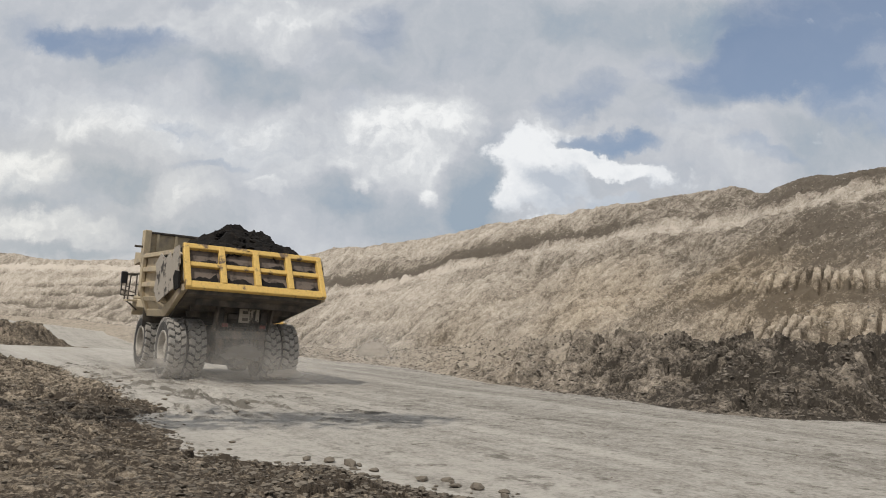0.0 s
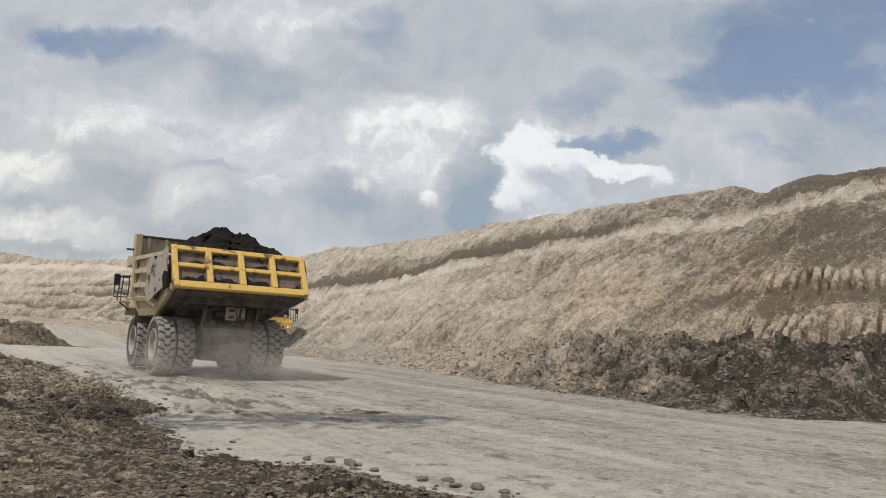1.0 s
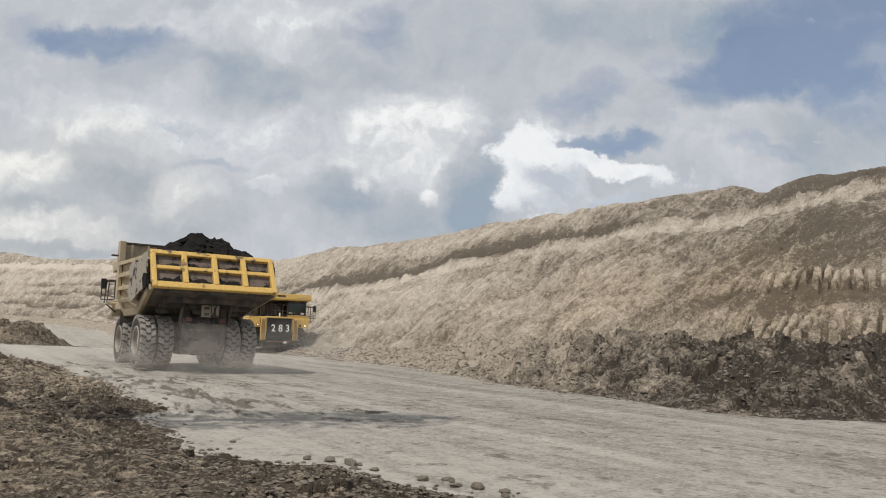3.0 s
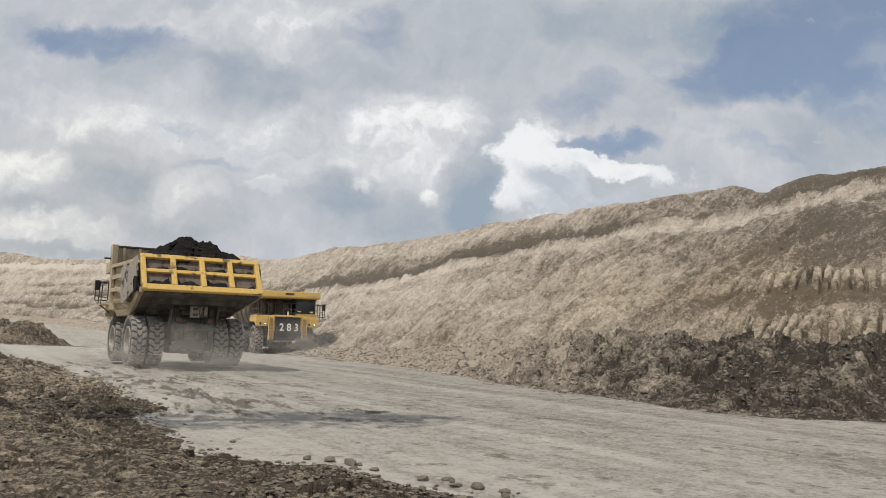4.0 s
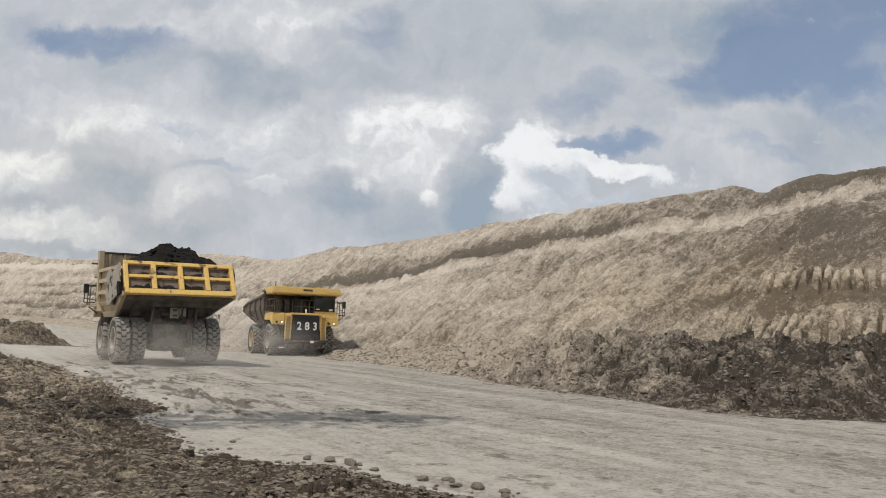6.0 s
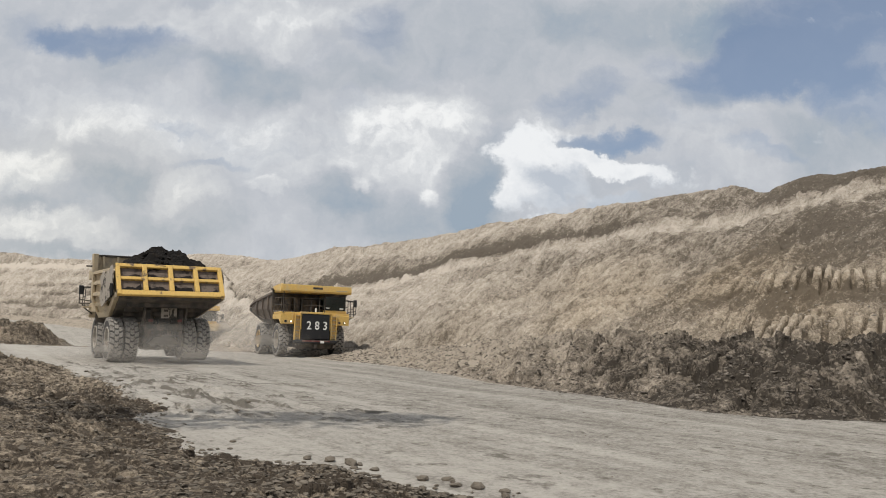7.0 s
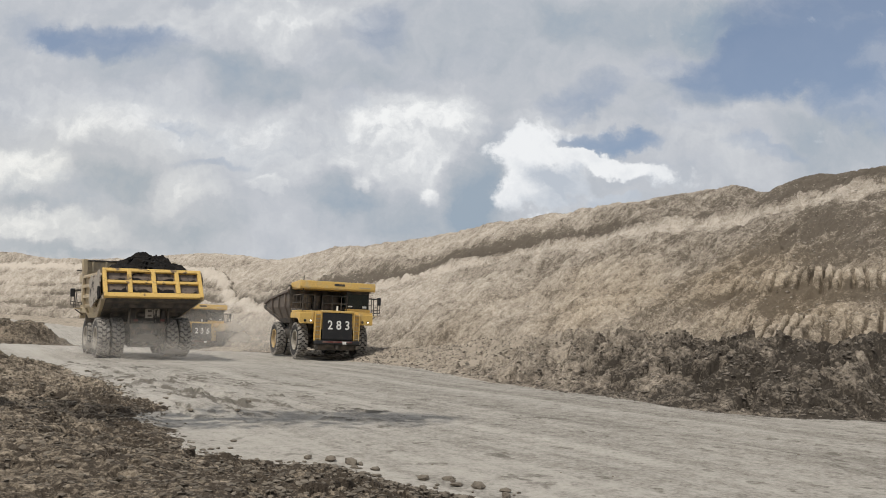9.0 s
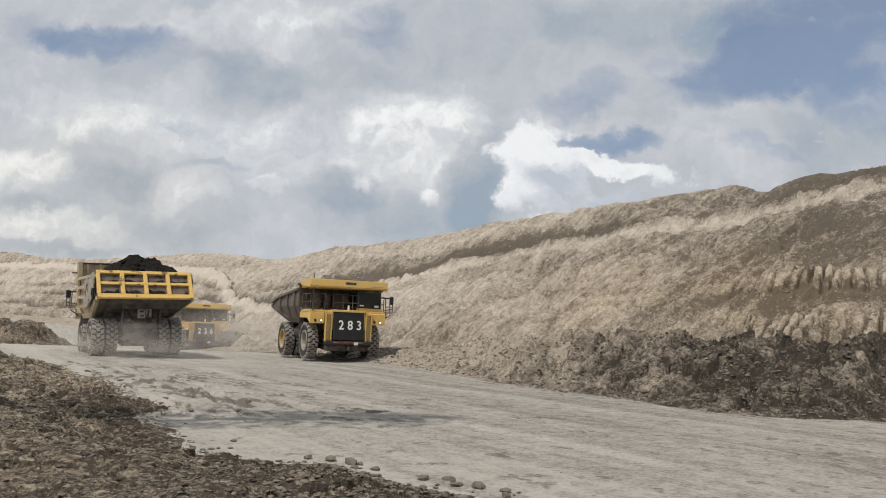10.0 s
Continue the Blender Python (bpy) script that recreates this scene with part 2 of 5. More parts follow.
def glass_material():
    m = bpy.data.materials.new("dark_cab_glass")
    m.use_nodes = True
    bs = m.node_tree.nodes["Principled BSDF"]
    bs.inputs["Base Color"].default_value = (0.012, 0.02, 0.018, 1)
    bs.inputs["Roughness"].default_value = 0.06
    bs.inputs["Specular IOR Level"].default_value = 0.6
    return m


def lamp_material():
    m = bpy.data.materials.new("lit_headlamp")
    m.use_nodes = True
    bs = m.node_tree.nodes["Principled BSDF"]
    bs.inputs["Base Color"].default_value = (0.9, 0.85, 0.75, 1)
    bs.inputs["Emission Color"].default_value = (1.0, 0.85, 0.6, 1)
    bs.inputs["Emission Strength"].default_value = 2.5
    return m


M_GLASS, M_LAMP = glass_material(), lamp_material()


def earth_material(name, light, mid, dark, size=1.0, bump=0.08, rough=0.95, contrast=0.6, chunk=0.3, slope=False, fine=0.4, crevice=0.4):
    """Earth whose tone follows the layer value stored on the terrain, broken up at two sizes."""
    m = bpy.data.materials.new(name)
    m.use_nodes = True
    N = Nodes(m.node_tree)
    bs = m.node_tree.nodes["Principled BSDF"]
    co = N.add("ShaderNodeTexCoord").outputs["Object"]
    at = N.add("ShaderNodeAttribute")
    at.attribute_name = "layer"
    lay = N.add("ShaderNodeSeparateColor")
    N.link(at.outputs["Color"], lay.inputs[0])
    n1 = N.noise(co, 0.35 / size, 6.0, 0.6)
    n2 = N.noise(co, 2.2 / size, 6.0, 0.6)
    n3 = N.noise(co, 11.0 / size, 3.0, 0.6)

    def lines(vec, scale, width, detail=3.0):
        """Thin crevices where a noise crosses its middle, their shade put into the colour."""
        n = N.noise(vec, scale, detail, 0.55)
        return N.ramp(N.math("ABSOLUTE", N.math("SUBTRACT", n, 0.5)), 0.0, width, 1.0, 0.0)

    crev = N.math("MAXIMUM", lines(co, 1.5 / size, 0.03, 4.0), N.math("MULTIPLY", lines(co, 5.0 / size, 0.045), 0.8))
    if slope:
        at2 = N.add("ShaderNodeAttribute")
        at2.attribute_name = "run_depth"
        rd = at2.outputs["Vector"]
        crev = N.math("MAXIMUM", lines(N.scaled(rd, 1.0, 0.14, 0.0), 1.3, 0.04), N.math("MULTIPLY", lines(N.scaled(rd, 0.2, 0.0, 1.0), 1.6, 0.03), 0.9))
        rill = N.noise(N.scaled(rd, 1.0, 0.16, 0.0), 1.6, 4.0, 0.62, dist=0.5)
        bed = N.noise(N.scaled(rd, 0.16, 0.0, 1.0), 2.0, 5.0, 0.62, dist=0.3)
        ledge = N.ramp(N.noise(N.scaled(rd, 0.22, 0.0, 1.0), 1.9, 5.0, 0.6, dist=0.6), 0.62, 0.70)
    vor = N.add("ShaderNodeTexVoronoi")
    warp = N.add("ShaderNodeVectorMath", op="ADD")
    N.link(co, warp.inputs[0])
    N.link(N.scaled(N.noise(co, 3.0 / size, 5.0, 0.6, colour=True), 0.5 * size, 0.5 * size, 0.5 * size), warp.inputs[1])
    N.link(warp.outputs[0], vor.inputs["Vector"])
    vor.inputs["Scale"].default_value = 2.6 / size
    vor.inputs["Detail"].default_value = 2.0
    vor.inputs["Roughness"].default_value = 0.6
    cell = N.add("ShaderNodeSeparateColor")
    N.link(vor.outputs["Color"], cell.inputs[0])
    small = N.add("ShaderNodeTexVoronoi")
    N.link(warp.outputs[0], small.inputs["Vector"])
    small.inputs["Scale"].default_value = 9.0 / size
    bits = N.add("ShaderNodeSeparateColor")
    N.link(small.outputs["Color"], bits.inputs[0])
    v = lay.outputs[0]
    for src, amp in ((n1, 0.4), (n2, contrast * 0.8), (n3, contrast), (cell.outputs[0], chunk * 0.6), (bits.outputs[0], chunk * 0.7)):
        v = N.math("ADD", v, N.math("MULTIPLY", N.math("SUBTRACT", src, 0.5), amp))
    # Crevices and cell edges are darkened to carry the shade between lumps.
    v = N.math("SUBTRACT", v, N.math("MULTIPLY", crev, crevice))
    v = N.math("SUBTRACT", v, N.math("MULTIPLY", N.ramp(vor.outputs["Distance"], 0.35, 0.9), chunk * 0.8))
    if slope:
        v = N.math("ADD", v, N.math("MULTIPLY", N.math("SUBTRACT", rill, 0.5), 0.32))
        v = N.math("ADD", v, N.math("MULTIPLY", N.math("SUBTRACT", bed, 0.5), 0.45))
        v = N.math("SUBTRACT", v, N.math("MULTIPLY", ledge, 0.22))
    ramp = N.add("ShaderNodeValToRGB")
    N.link(v, ramp.inputs[0])
    cr = ramp.color_ramp
    cr.elements[0].position, cr.elements[0].color = 0.05, (*dark, 1)
    cr.elements[1].position, cr.elements[1].color = 0.95, (*light, 1)
    e = cr.elements.new(0.5)
    e.color = (*mid, 1)
    col = N.mix(lay.outputs[1], ramp.outputs[0], N.mix(1.0, ramp.outputs[0], (1.12, 1.0, 0.80), "MULTIPLY"))
    N.put(bs.inputs["Base Color"], col)
    bs.inputs["Roughness"].default_value = rough
    bs.inputs["Specular IOR Level"].default_value = 0.15
    b = N.add("ShaderNodeBump")
    b.inputs["Strength"].default_value = 1.0
    b.inputs["Distance"].default_value = bump
    h = N.math("ADD", n2, N.math("MULTIPLY", n3, fine))
    h = N.math("SUBTRACT", h, N.math("MULTIPLY", vor.outputs["Distance"], chunk))
    h = N.math("ADD", h, N.math("MULTIPLY", cell.outputs[1], chunk * 0.5))
    h = N.math("ADD", h, N.math("MULTIPLY", N.math("SUBTRACT", bits.outputs[1], small.outputs["Distance"]), chunk * 0.45))
    h = N.math("SUBTRACT", h, N.math("MULTIPLY", crev, crevice * 1.2))
    if slope:
        h = N.math("ADD", h, N.math("MULTIPLY", rill, 1.0))
        h = N.math("ADD", h, N.math("MULTIPLY", bed, 1.3))
        h = N.math("SUBTRACT", h, N.math("MULTIPLY", ledge, 0.8))
    N.link(h, b.inputs["Height"])
    N.link(b.outputs[0], bs.inputs["Normal"])
    return m


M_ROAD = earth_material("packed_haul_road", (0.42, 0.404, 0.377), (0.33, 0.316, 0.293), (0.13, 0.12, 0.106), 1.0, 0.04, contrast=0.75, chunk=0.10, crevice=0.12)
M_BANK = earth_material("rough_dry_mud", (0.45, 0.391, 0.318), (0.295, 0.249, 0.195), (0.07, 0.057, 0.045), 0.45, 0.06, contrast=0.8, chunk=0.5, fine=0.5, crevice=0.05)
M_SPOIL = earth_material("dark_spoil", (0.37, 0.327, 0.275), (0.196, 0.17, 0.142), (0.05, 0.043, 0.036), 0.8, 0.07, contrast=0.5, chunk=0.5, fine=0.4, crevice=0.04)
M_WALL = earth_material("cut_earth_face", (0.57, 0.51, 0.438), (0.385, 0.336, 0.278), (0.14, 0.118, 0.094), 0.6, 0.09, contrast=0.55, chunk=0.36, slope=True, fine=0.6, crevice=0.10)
M_CLOD.node_tree.nodes["Principled BSDF"].inputs["Specular IOR Level"].default_value = 0.15
M_ROCK.node_tree.nodes["Principled BSDF"].inputs["Specular IOR Level"].default_value = 0.15


# ---- terrain ----
HEAD, PERP = np.array((-0.545, 0.839)), np.array((0.839, 0.545))    # along the haul road, and across it


def lattice(ix, iy, seed):
    h = (ix.astype(np.int64) * 374761393 + iy.astype(np.int64) * 668265263 + seed * 974634777) & 0xFFFFFFFF
    h = ((h ^ (h >> 13)) * 1274126177) & 0xFFFFFFFF
    return ((h ^ (h >> 16)) & 0xFFFF) / 65535.0


def vnoise(x, y, seed=0):
    """Smooth noise from 0 to 1."""
    ix, iy = np.floor(x), np.floor(y)
    fx, fy = x - ix, y - iy
    fx, fy = fx * fx * (3 - 2 * fx), fy * fy * (3 - 2 * fy)
    a, b = lattice(ix, iy, seed), lattice(ix + 1, iy, seed)
    c, d = lattice(ix, iy + 1, seed), lattice(ix + 1, iy + 1, seed)
    return (a + (b - a) * fx) * (1 - fy) + (c + (d - c) * fx) * fy


def fbm(x, y, octaves=4, seed=0, gain=0.5, ridged=False):
    out, amp, tot = 0.0, 1.0, 0.0
    for k in range(octaves):
        n = vnoise(x * 2 ** k + 17.3 * k, y * 2 ** k - 9.1 * k, seed + k)
        out = out + amp * ((1 - np.abs(2 * n - 1)) if ridged else n)
        tot += amp
        amp *= gain
    return out / tot


def blocks(x, y, seed=0, where=None):
    """Tilted angular blocks: height and slope of each cell (0 to about 1), a random tone and the gap between neighbours."""
    if where is not None:
        out = [np.zeros(x.shape) for _ in range(3)]
        for o, part_ in zip(out, blocks(x[where], y[where], seed)):
            o[where] = part_
        return out
    ix, iy = np.floor(x), np.floor(y)
    best, second = np.full(x.shape, 9.0), np.full(x.shape, 9.0)
    bx, by = np.zeros(x.shape), np.zeros(x.shape)
    for dx in (-1, 0, 1):
        for dy in (-1, 0, 1):
            cx, cy = ix + dx, iy + dy
            ex, ey = x - cx - lattice(cx, cy, seed), y - cy - lattice(cx, cy, seed + 1)
            d = ex * ex + ey * ey
            near = d < best
            second = np.where(near, best, np.minimum(second, d))
            best = np.where(near, d, best)
            bx, by = np.where(near, cx, bx), np.where(near, cy, by)
    ex, ey = x - bx - lattice(bx, by, seed), y - by - lattice(bx, by, seed + 1)
    tilt = (lattice(bx, by, seed + 2) - 0.5) * ex + (lattice(bx, by, seed + 3) - 0.5) * ey
    val = lattice(bx, by, seed + 4) * 0.8 + tilt * 1.3
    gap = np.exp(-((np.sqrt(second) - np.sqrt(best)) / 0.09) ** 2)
    return val, lattice(bx, by, seed + 5), gap


def bank_edge(s):
    """How far the near bank of mud reaches towards the road."""
    return np.interp(s, (-20, 9, 10, 11, 12.4, 13.2, 14, 17, 18, 20, 21.5, 26, 30, 38, 48, 53, 60),
                     (7.5, 6.5, 6.0, 5.9, 5.7, 4.6, 4.1, 4.3, 4.2, 4.9, 4.7, 4.9, 5.2, 4.9, 3.8, -4, -60))


def step(x, lo, hi):
    t = np.clip((x - lo) / (hi - lo), 0, 1)
    return t * t * (3 - 2 * t)


# foot of the pit wall: along the road, then bending away to the left
FOOT = [tuple(HEAD * s + PERP * 23.2) for s in (-300, 104)] + [(-52, 121), (-75, 136), (-110, 147), (-260, 165), (-900, 200)]


def foot_distance(x, y):
    """Distance beyond the foot line (positive on the wall's side) and the run along it."""
    best, run, side, base = np.full(x.shape, 1e9), np.zeros(x.shape), np.ones(x.shape), 0.0
    for (ax, ay), (bx, by) in zip(FOOT[:-1], FOOT[1:]):
        dx, dy = bx - ax, by - ay
        ln = math.hypot(dx, dy)
        t = np.clip(((x - ax) * dx + (y - ay) * dy) / ln ** 2, 0, 1)
        px, py = x - ax - t * dx, y - ay - t * dy
        d = np.hypot(px, py)
        near = d < best
        best = np.where(near, d, best)
        run = np.where(near, base + t * ln, run)
        side = np.where(near, np.sign(px * dy - py * dx), side)
        base += ln
    return best * side, run - 300.0


def terrain(x, y):
    """Height, class (0 road, 1 bank, 2 spoil, 3 wall) and layer values of the ground."""
    s, u = x * HEAD[0] + y * HEAD[1], x * PERP[0] + y * PERP[1]
    d, run = foot_distance(x, y)
    far = step(run, 98, 125)
    d = d + (1 - far) * np.interp(s, (5, 12, 14, 18, 24, 30, 42, 53, 70), (-2, -1.6, 1.0, 2.2, 1.8, 1.0, -0.9, -0.6, 0.2))
    d = d + (fbm(x * 0.35, y * 0.35, 3, 5) - 0.5) * 1.6
    # road
    z = (fbm(x * 0.12, y * 0.12, 3, 1) - 0.5) * 0.16 + (fbm(u * 1.2, s * 0.08, 3, 2) - 0.5) * 0.07
    z = z - step(y, 60, 92) * 1.0 + step(y, 95, 145) * 2.9
    ub = bank_edge(s) + (fbm(x * 0.6, y * 0.6, 5, 11, 0.62) - 0.5) * 1.7
    into = ub - u
    # churned wet-season ruts between the bank and the wheel tracks
    ruts = step(u, ub + 6.5, ub + 1.5) * step(s, 17, 21) * step(s, 52, 40) * step(fbm(x * 0.22, y * 0.22, 2, 14), 0.25, 0.5)
    uw = u + 0.5 * fbm(u * 0.8, s * 0.35, 3, 15)
    ridge = fbm(uw * 0.9, s * 0.10, 4, 6, 0.6, True)
    lips = fbm(uw * 1.6, s * 0.30, 3, 16)
    lip = np.exp(-((lips - 0.5) / 0.033) ** 2) * step(fbm(x * 0.7, y * 0.7, 3, 17), 0.38, 0.52)
    flakes = step(fbm(uw * 2.2, s * 0.8, 4, 18, 0.6), 0.60, 0.66) * step(u, ub + 3.5, ub + 0.5)
    z = z + ruts * (0.16 * ridge ** 2 + 0.10 * step(lips, 0.48, 0.52) + 0.07 * flakes)
    spots = step(fbm(x * 2.3, y * 2.3, 3, 7, 0.6), 0.72, 0.78)
    crumbs = step(fbm(x * 1.1, y * 1.6, 4, 8, 0.62), 0.66, 0.70) * step(u, 16, 9) * step(s, 15, 20) * step(s, 44, 34)
    z = z + 0.08 * crumbs * vnoise(x * 5, y * 5, 9)
    cls = np.zeros(x.shape, int)
    tone = 0.5 + (fbm(u * 0.9, s * 0.04, 5, 3, 0.65) - 0.5) * 0.5 + (fbm(u * 4.0, s * 0.10, 3, 4, 0.6) - 0.5) * 0.25 - 0.25 * spots
    # Rut lips, flakes and hollows get the shade of their relief as darker tone.
    # The right side is toned down, standing for cloud shade on the road.
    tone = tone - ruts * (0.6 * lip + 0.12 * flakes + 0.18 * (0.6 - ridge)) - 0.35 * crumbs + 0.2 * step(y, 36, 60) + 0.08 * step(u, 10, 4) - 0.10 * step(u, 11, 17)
    warm = 0.25 * np.ones(x.shape)
    # bank of rough mud on the near side
    bank = step(into, -0.2, 0.8)
    isb = into > -0.6
    soil = step(u, 4.6, 2.6) * step(s, 14.5, 11.5)          # trodden, finer soil nearest the eye
    track = step(np.abs(into - 2.2 - 0.05 * s), 1.1, 0.4) * step(s, 20, 16) * step(s, 10, 13)
    rough = (1 - 0.55 * soil) * (1 - 0.5 * track)
    rise = (0.55 + 0.25 * step(s, 26, 40)) * step(into, 0, 5) * (0.55 + 0.9 * fbm(x * 0.25, y * 0.25, 3, 25)) + 0.08 * step(into, -0.3, 0.6)
    bx, by = x + 0.3 * fbm(x * 2, y * 2, 3, 81), y + 0.3 * fbm(x * 2, y * 2, 3, 83)
    b1, r1, g1 = blocks(bx * 1.5, by * 1.5, 85, isb)
    b2, r2, g2 = blocks(bx * 3.8, by * 3.8, 87, isb)
    b3, r3, g3 = blocks(bx * 8.5, by * 8.5, 186, isb & (s < 30))
    clods = fbm(x * 0.9, y * 0.9, 4, 21, 0.55)
    heapy = step(clods, 0.35, 0.65)
    zb = rise + rough * ((0.10 * b1 - 0.04 * g1) * heapy + 0.095 * b2 - 0.045 * g2 + 0.035 * b3 + 0.22 * (clods - 0.5) + 0.05 * (fbm(x * 6, y * 6, 3, 88) - 0.5) - 0.1)
    z = z + bank * zb
    cls[into > 0.05] = 1
    # Tone drops in the gaps between clods: contact shade put into the colour.
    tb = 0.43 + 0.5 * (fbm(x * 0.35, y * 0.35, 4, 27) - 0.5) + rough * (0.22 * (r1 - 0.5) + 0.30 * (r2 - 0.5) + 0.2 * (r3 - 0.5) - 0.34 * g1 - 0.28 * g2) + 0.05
    # Last term darkens a band along the bank's edge: cast shade put into tone.
    tb = tb + 0.24 * step(s, 17, 28) - 0.10 * step(s, 17, 12) + 0.04 * soil - 0.16 * step(np.abs(into - 0.6), 1.2, 0.3) * step(s, 26, 18)
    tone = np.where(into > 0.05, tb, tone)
    # second heap beyond the bank
    hp = np.hypot((x + 50) / 11.5, (y - 84) / 8.0) + (fbm(x * 0.3, y * 0.3, 4, 31) - 0.5) * 0.5
    heap = step(hp, 1.0, 0.45)
    h1, t1, o0 = blocks(x * 1.1 + 0.4 * fbm(x, y, 2, 37), y * 1.1, 38, hp < 1.0)
    z = z + heap * (1.7 + 0.9 * fbm(x * 0.7, y * 0.7, 4, 33, 0.6, True) + 0.55 * h1 - 0.2 * o0)
    cls[hp < 0.96] = 1
    # The heap's block gaps carry their shade as a darker tone.
    tone = np.where(hp < 0.96, 0.36 + 0.3 * fbm(x, y, 3, 35) + 0.3 * (t1 - 0.5) - 0.2 * o0, tone)
    # spoil along the foot of the wall
    thin = step(run, 58, 24)
    berm_h = 0.8 + 1.85 * thin
    lumps = fbm(x * 0.55, y * 0.55, 5, 41, 0.6, True) ** 1.5
    fine = fbm(x * 1.7, y * 1.7, 4, 43, 0.6, True)
    wid = 4.2 + 2.2 * thin
    wx, wy = x + 0.5 * fbm(x, y, 3, 89), y + 0.5 * fbm(x, y, 3, 91)
    isp = (d > -0.5) & (d < wid + 1.5)
    p1, q1, e1 = blocks(wx * 0.75, wy * 0.75, 93, isp)
    p2, q2, e2 = blocks(wx * 1.7, wy * 1.7, 95, isp)
    p3, q3, e3 = blocks(wx * 4.0, wy * 4.0, 195, isp)
    rubble = 0.48 * p1 - 0.16 * e1 + 0.27 * p2 - 0.10 * e2 + 0.11 * p3 + 0.08 * fbm(x * 2.2, y * 2.2, 3, 97, 0.5, True)
    zsp = berm_h * step(d, -0.3, wid) * (0.55 + 0.5 * lumps) + (0.08 * fine + rubble * (0.3 + 0.7 * thin) - 0.25) * step(d, -0.1, 1.4)
    zsp = np.maximum(zsp, 0.02)
    # wall profile
    top = np.where(far > 0, 12.4 - 0.9 * far, 12.4) + (fbm(run * 0.05, run * 0 + 3, 3, 51) - 0.5) * 1.6
    top = top + 0.45 * np.exp(-((run - 40) / 5.0) ** 2) + 0.4 * step(run, 50, 65) + 0.6 * step(run, 56, 68) * step(run, 106, 94) - 0.35 * np.exp(-((run - 31) / 1.6) ** 2) + 0.35 * np.exp(-((run - 35) / 3) ** 2)
    top = top + 1.7 * np.exp(-((x + 93) / 9.0) ** 2) * far + 1.2 * np.exp(-((x + 45) / 14.0) ** 2) * far
    a0 = wid + 0.6
    width = 16.0 + (fbm(run * 0.06, run * 0, 3, 53) - 0.5) * 5
    q = np.clip((d - a0) / width, 0, 1)
    seam = np.interp(run, (0, 21, 28, 40, 50, 63, 88, 105, 125, 150), (11.3, 10.9, 10.5, 9.8, 9.3, 8.3, 6.0, 6.0, 9.0, 11.0))
    seam = seam + (fbm(run * 0.12, run * 0, 3, 55) - 0.5) * 0.9
    h0 = berm_h * 0.85
    face = h0 + (top - h0) * q
    rel = face - seam
    ledge = face - 0.55 * np.exp(-(rel / 0.5) ** 2) * np.sign(rel + 0.01) * np.minimum(1, np.abs(rel) * 4)
    # gullies that run down the face, rills and slumps
    rc = run + (fbm(x * 0.2, y * 0.2, 3, 57) - 0.5) * 3.0 + 0.25 * d
    rg = run + 0.7 * fbm(run * 0.5, d * 0.3, 2, 58) - 0.38 * d
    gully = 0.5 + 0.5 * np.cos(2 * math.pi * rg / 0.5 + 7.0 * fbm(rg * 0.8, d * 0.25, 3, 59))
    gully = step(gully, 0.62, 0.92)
    rills = fbm(rc * 0.55, d * 0.16, 4, 61, 0.6, True)
    slump = fbm(run * 0.13 + d * 0.02, d * 0.28 + run * 0.03, 4, 63)
    hz = face - h0
    back0 = np.clip(d - a0 - width, 0, None)
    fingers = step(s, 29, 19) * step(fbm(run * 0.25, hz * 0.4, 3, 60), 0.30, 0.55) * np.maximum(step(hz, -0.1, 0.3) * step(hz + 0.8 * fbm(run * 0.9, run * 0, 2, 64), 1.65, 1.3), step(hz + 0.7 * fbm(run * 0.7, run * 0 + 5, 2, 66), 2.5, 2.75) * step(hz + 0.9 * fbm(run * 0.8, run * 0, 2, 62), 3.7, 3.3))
    on = step(d, a0 - 1, a0 + 1) * (0.45 + 0.55 * step(q, 1.0, 0.9)) * step(back0, 6.0, 2.0)
    steps_ = fbm(run * 0.22, d * 0.9 + run * 0.06, 3, 65, 0.6)
    isf = (d > a0 - 1.5) & (back0 < 8.0)
    k1, m1, o1 = blocks(wx * 1.1, wy * 1.1, 99, isf)
    k2, m2, o2 = blocks(wx * 2.8, wy * 2.8, 101, isf)
    # hard beds that stand out as ledges, mostly on the far side
    bedz = face + 0.02 * run + 1.1 * (fbm(run * 0.10, run * 0, 3, 161) - 0.5)
    shelf = np.zeros(x.shape)
    for lev, amp, wide in ((6.2, 0.9, 0.35), (8.3, 1.1, 0.4), (9.9, 0.8, 0.3), (4.4, 0.5, 0.3)):
        shelf = shelf + amp * np.exp(-((bedz - lev) / wide) ** 2)
    shelf = shelf * (0.10 + 0.9 * step(run, 80, 100)) * step(fbm(run * 0.16, face * 0.5, 3, 163), 0.38, 0.55)
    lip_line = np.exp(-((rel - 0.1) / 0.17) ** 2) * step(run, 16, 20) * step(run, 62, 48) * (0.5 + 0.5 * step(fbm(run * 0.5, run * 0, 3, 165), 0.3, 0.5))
    wall = ledge - 0.6 * shelf - 0.4 * lip_line + on * (1.5 * (slump - 0.5) + 0.5 * (rills - 0.5) + 0.75 * (steps_ - 0.5)) - fingers * (0.50 * gully - 0.2)
    wall = wall + on * (0.3 * (fbm(x * 1.3, y * 1.3, 4, 67, 0.55) - 0.5) + 0.15 * (k1 - 0.4) + 0.12 * (k2 - 0.4) - 0.05 * o2)
    cutmarks = fbm(rc * 2.4, d * 0.2, 3, 103, 0.6, True)
    wall = wall + on * 0.28 * (cutmarks - 0.5)
    back = np.clip(d - a0 - width, 0, None)
    wall = wall - 0.12 * np.minimum(back, 40) + step(back, 0, 1) * 0.2 * (fbm(x * 0.6, y * 0.6, 4, 69) - 0.5)
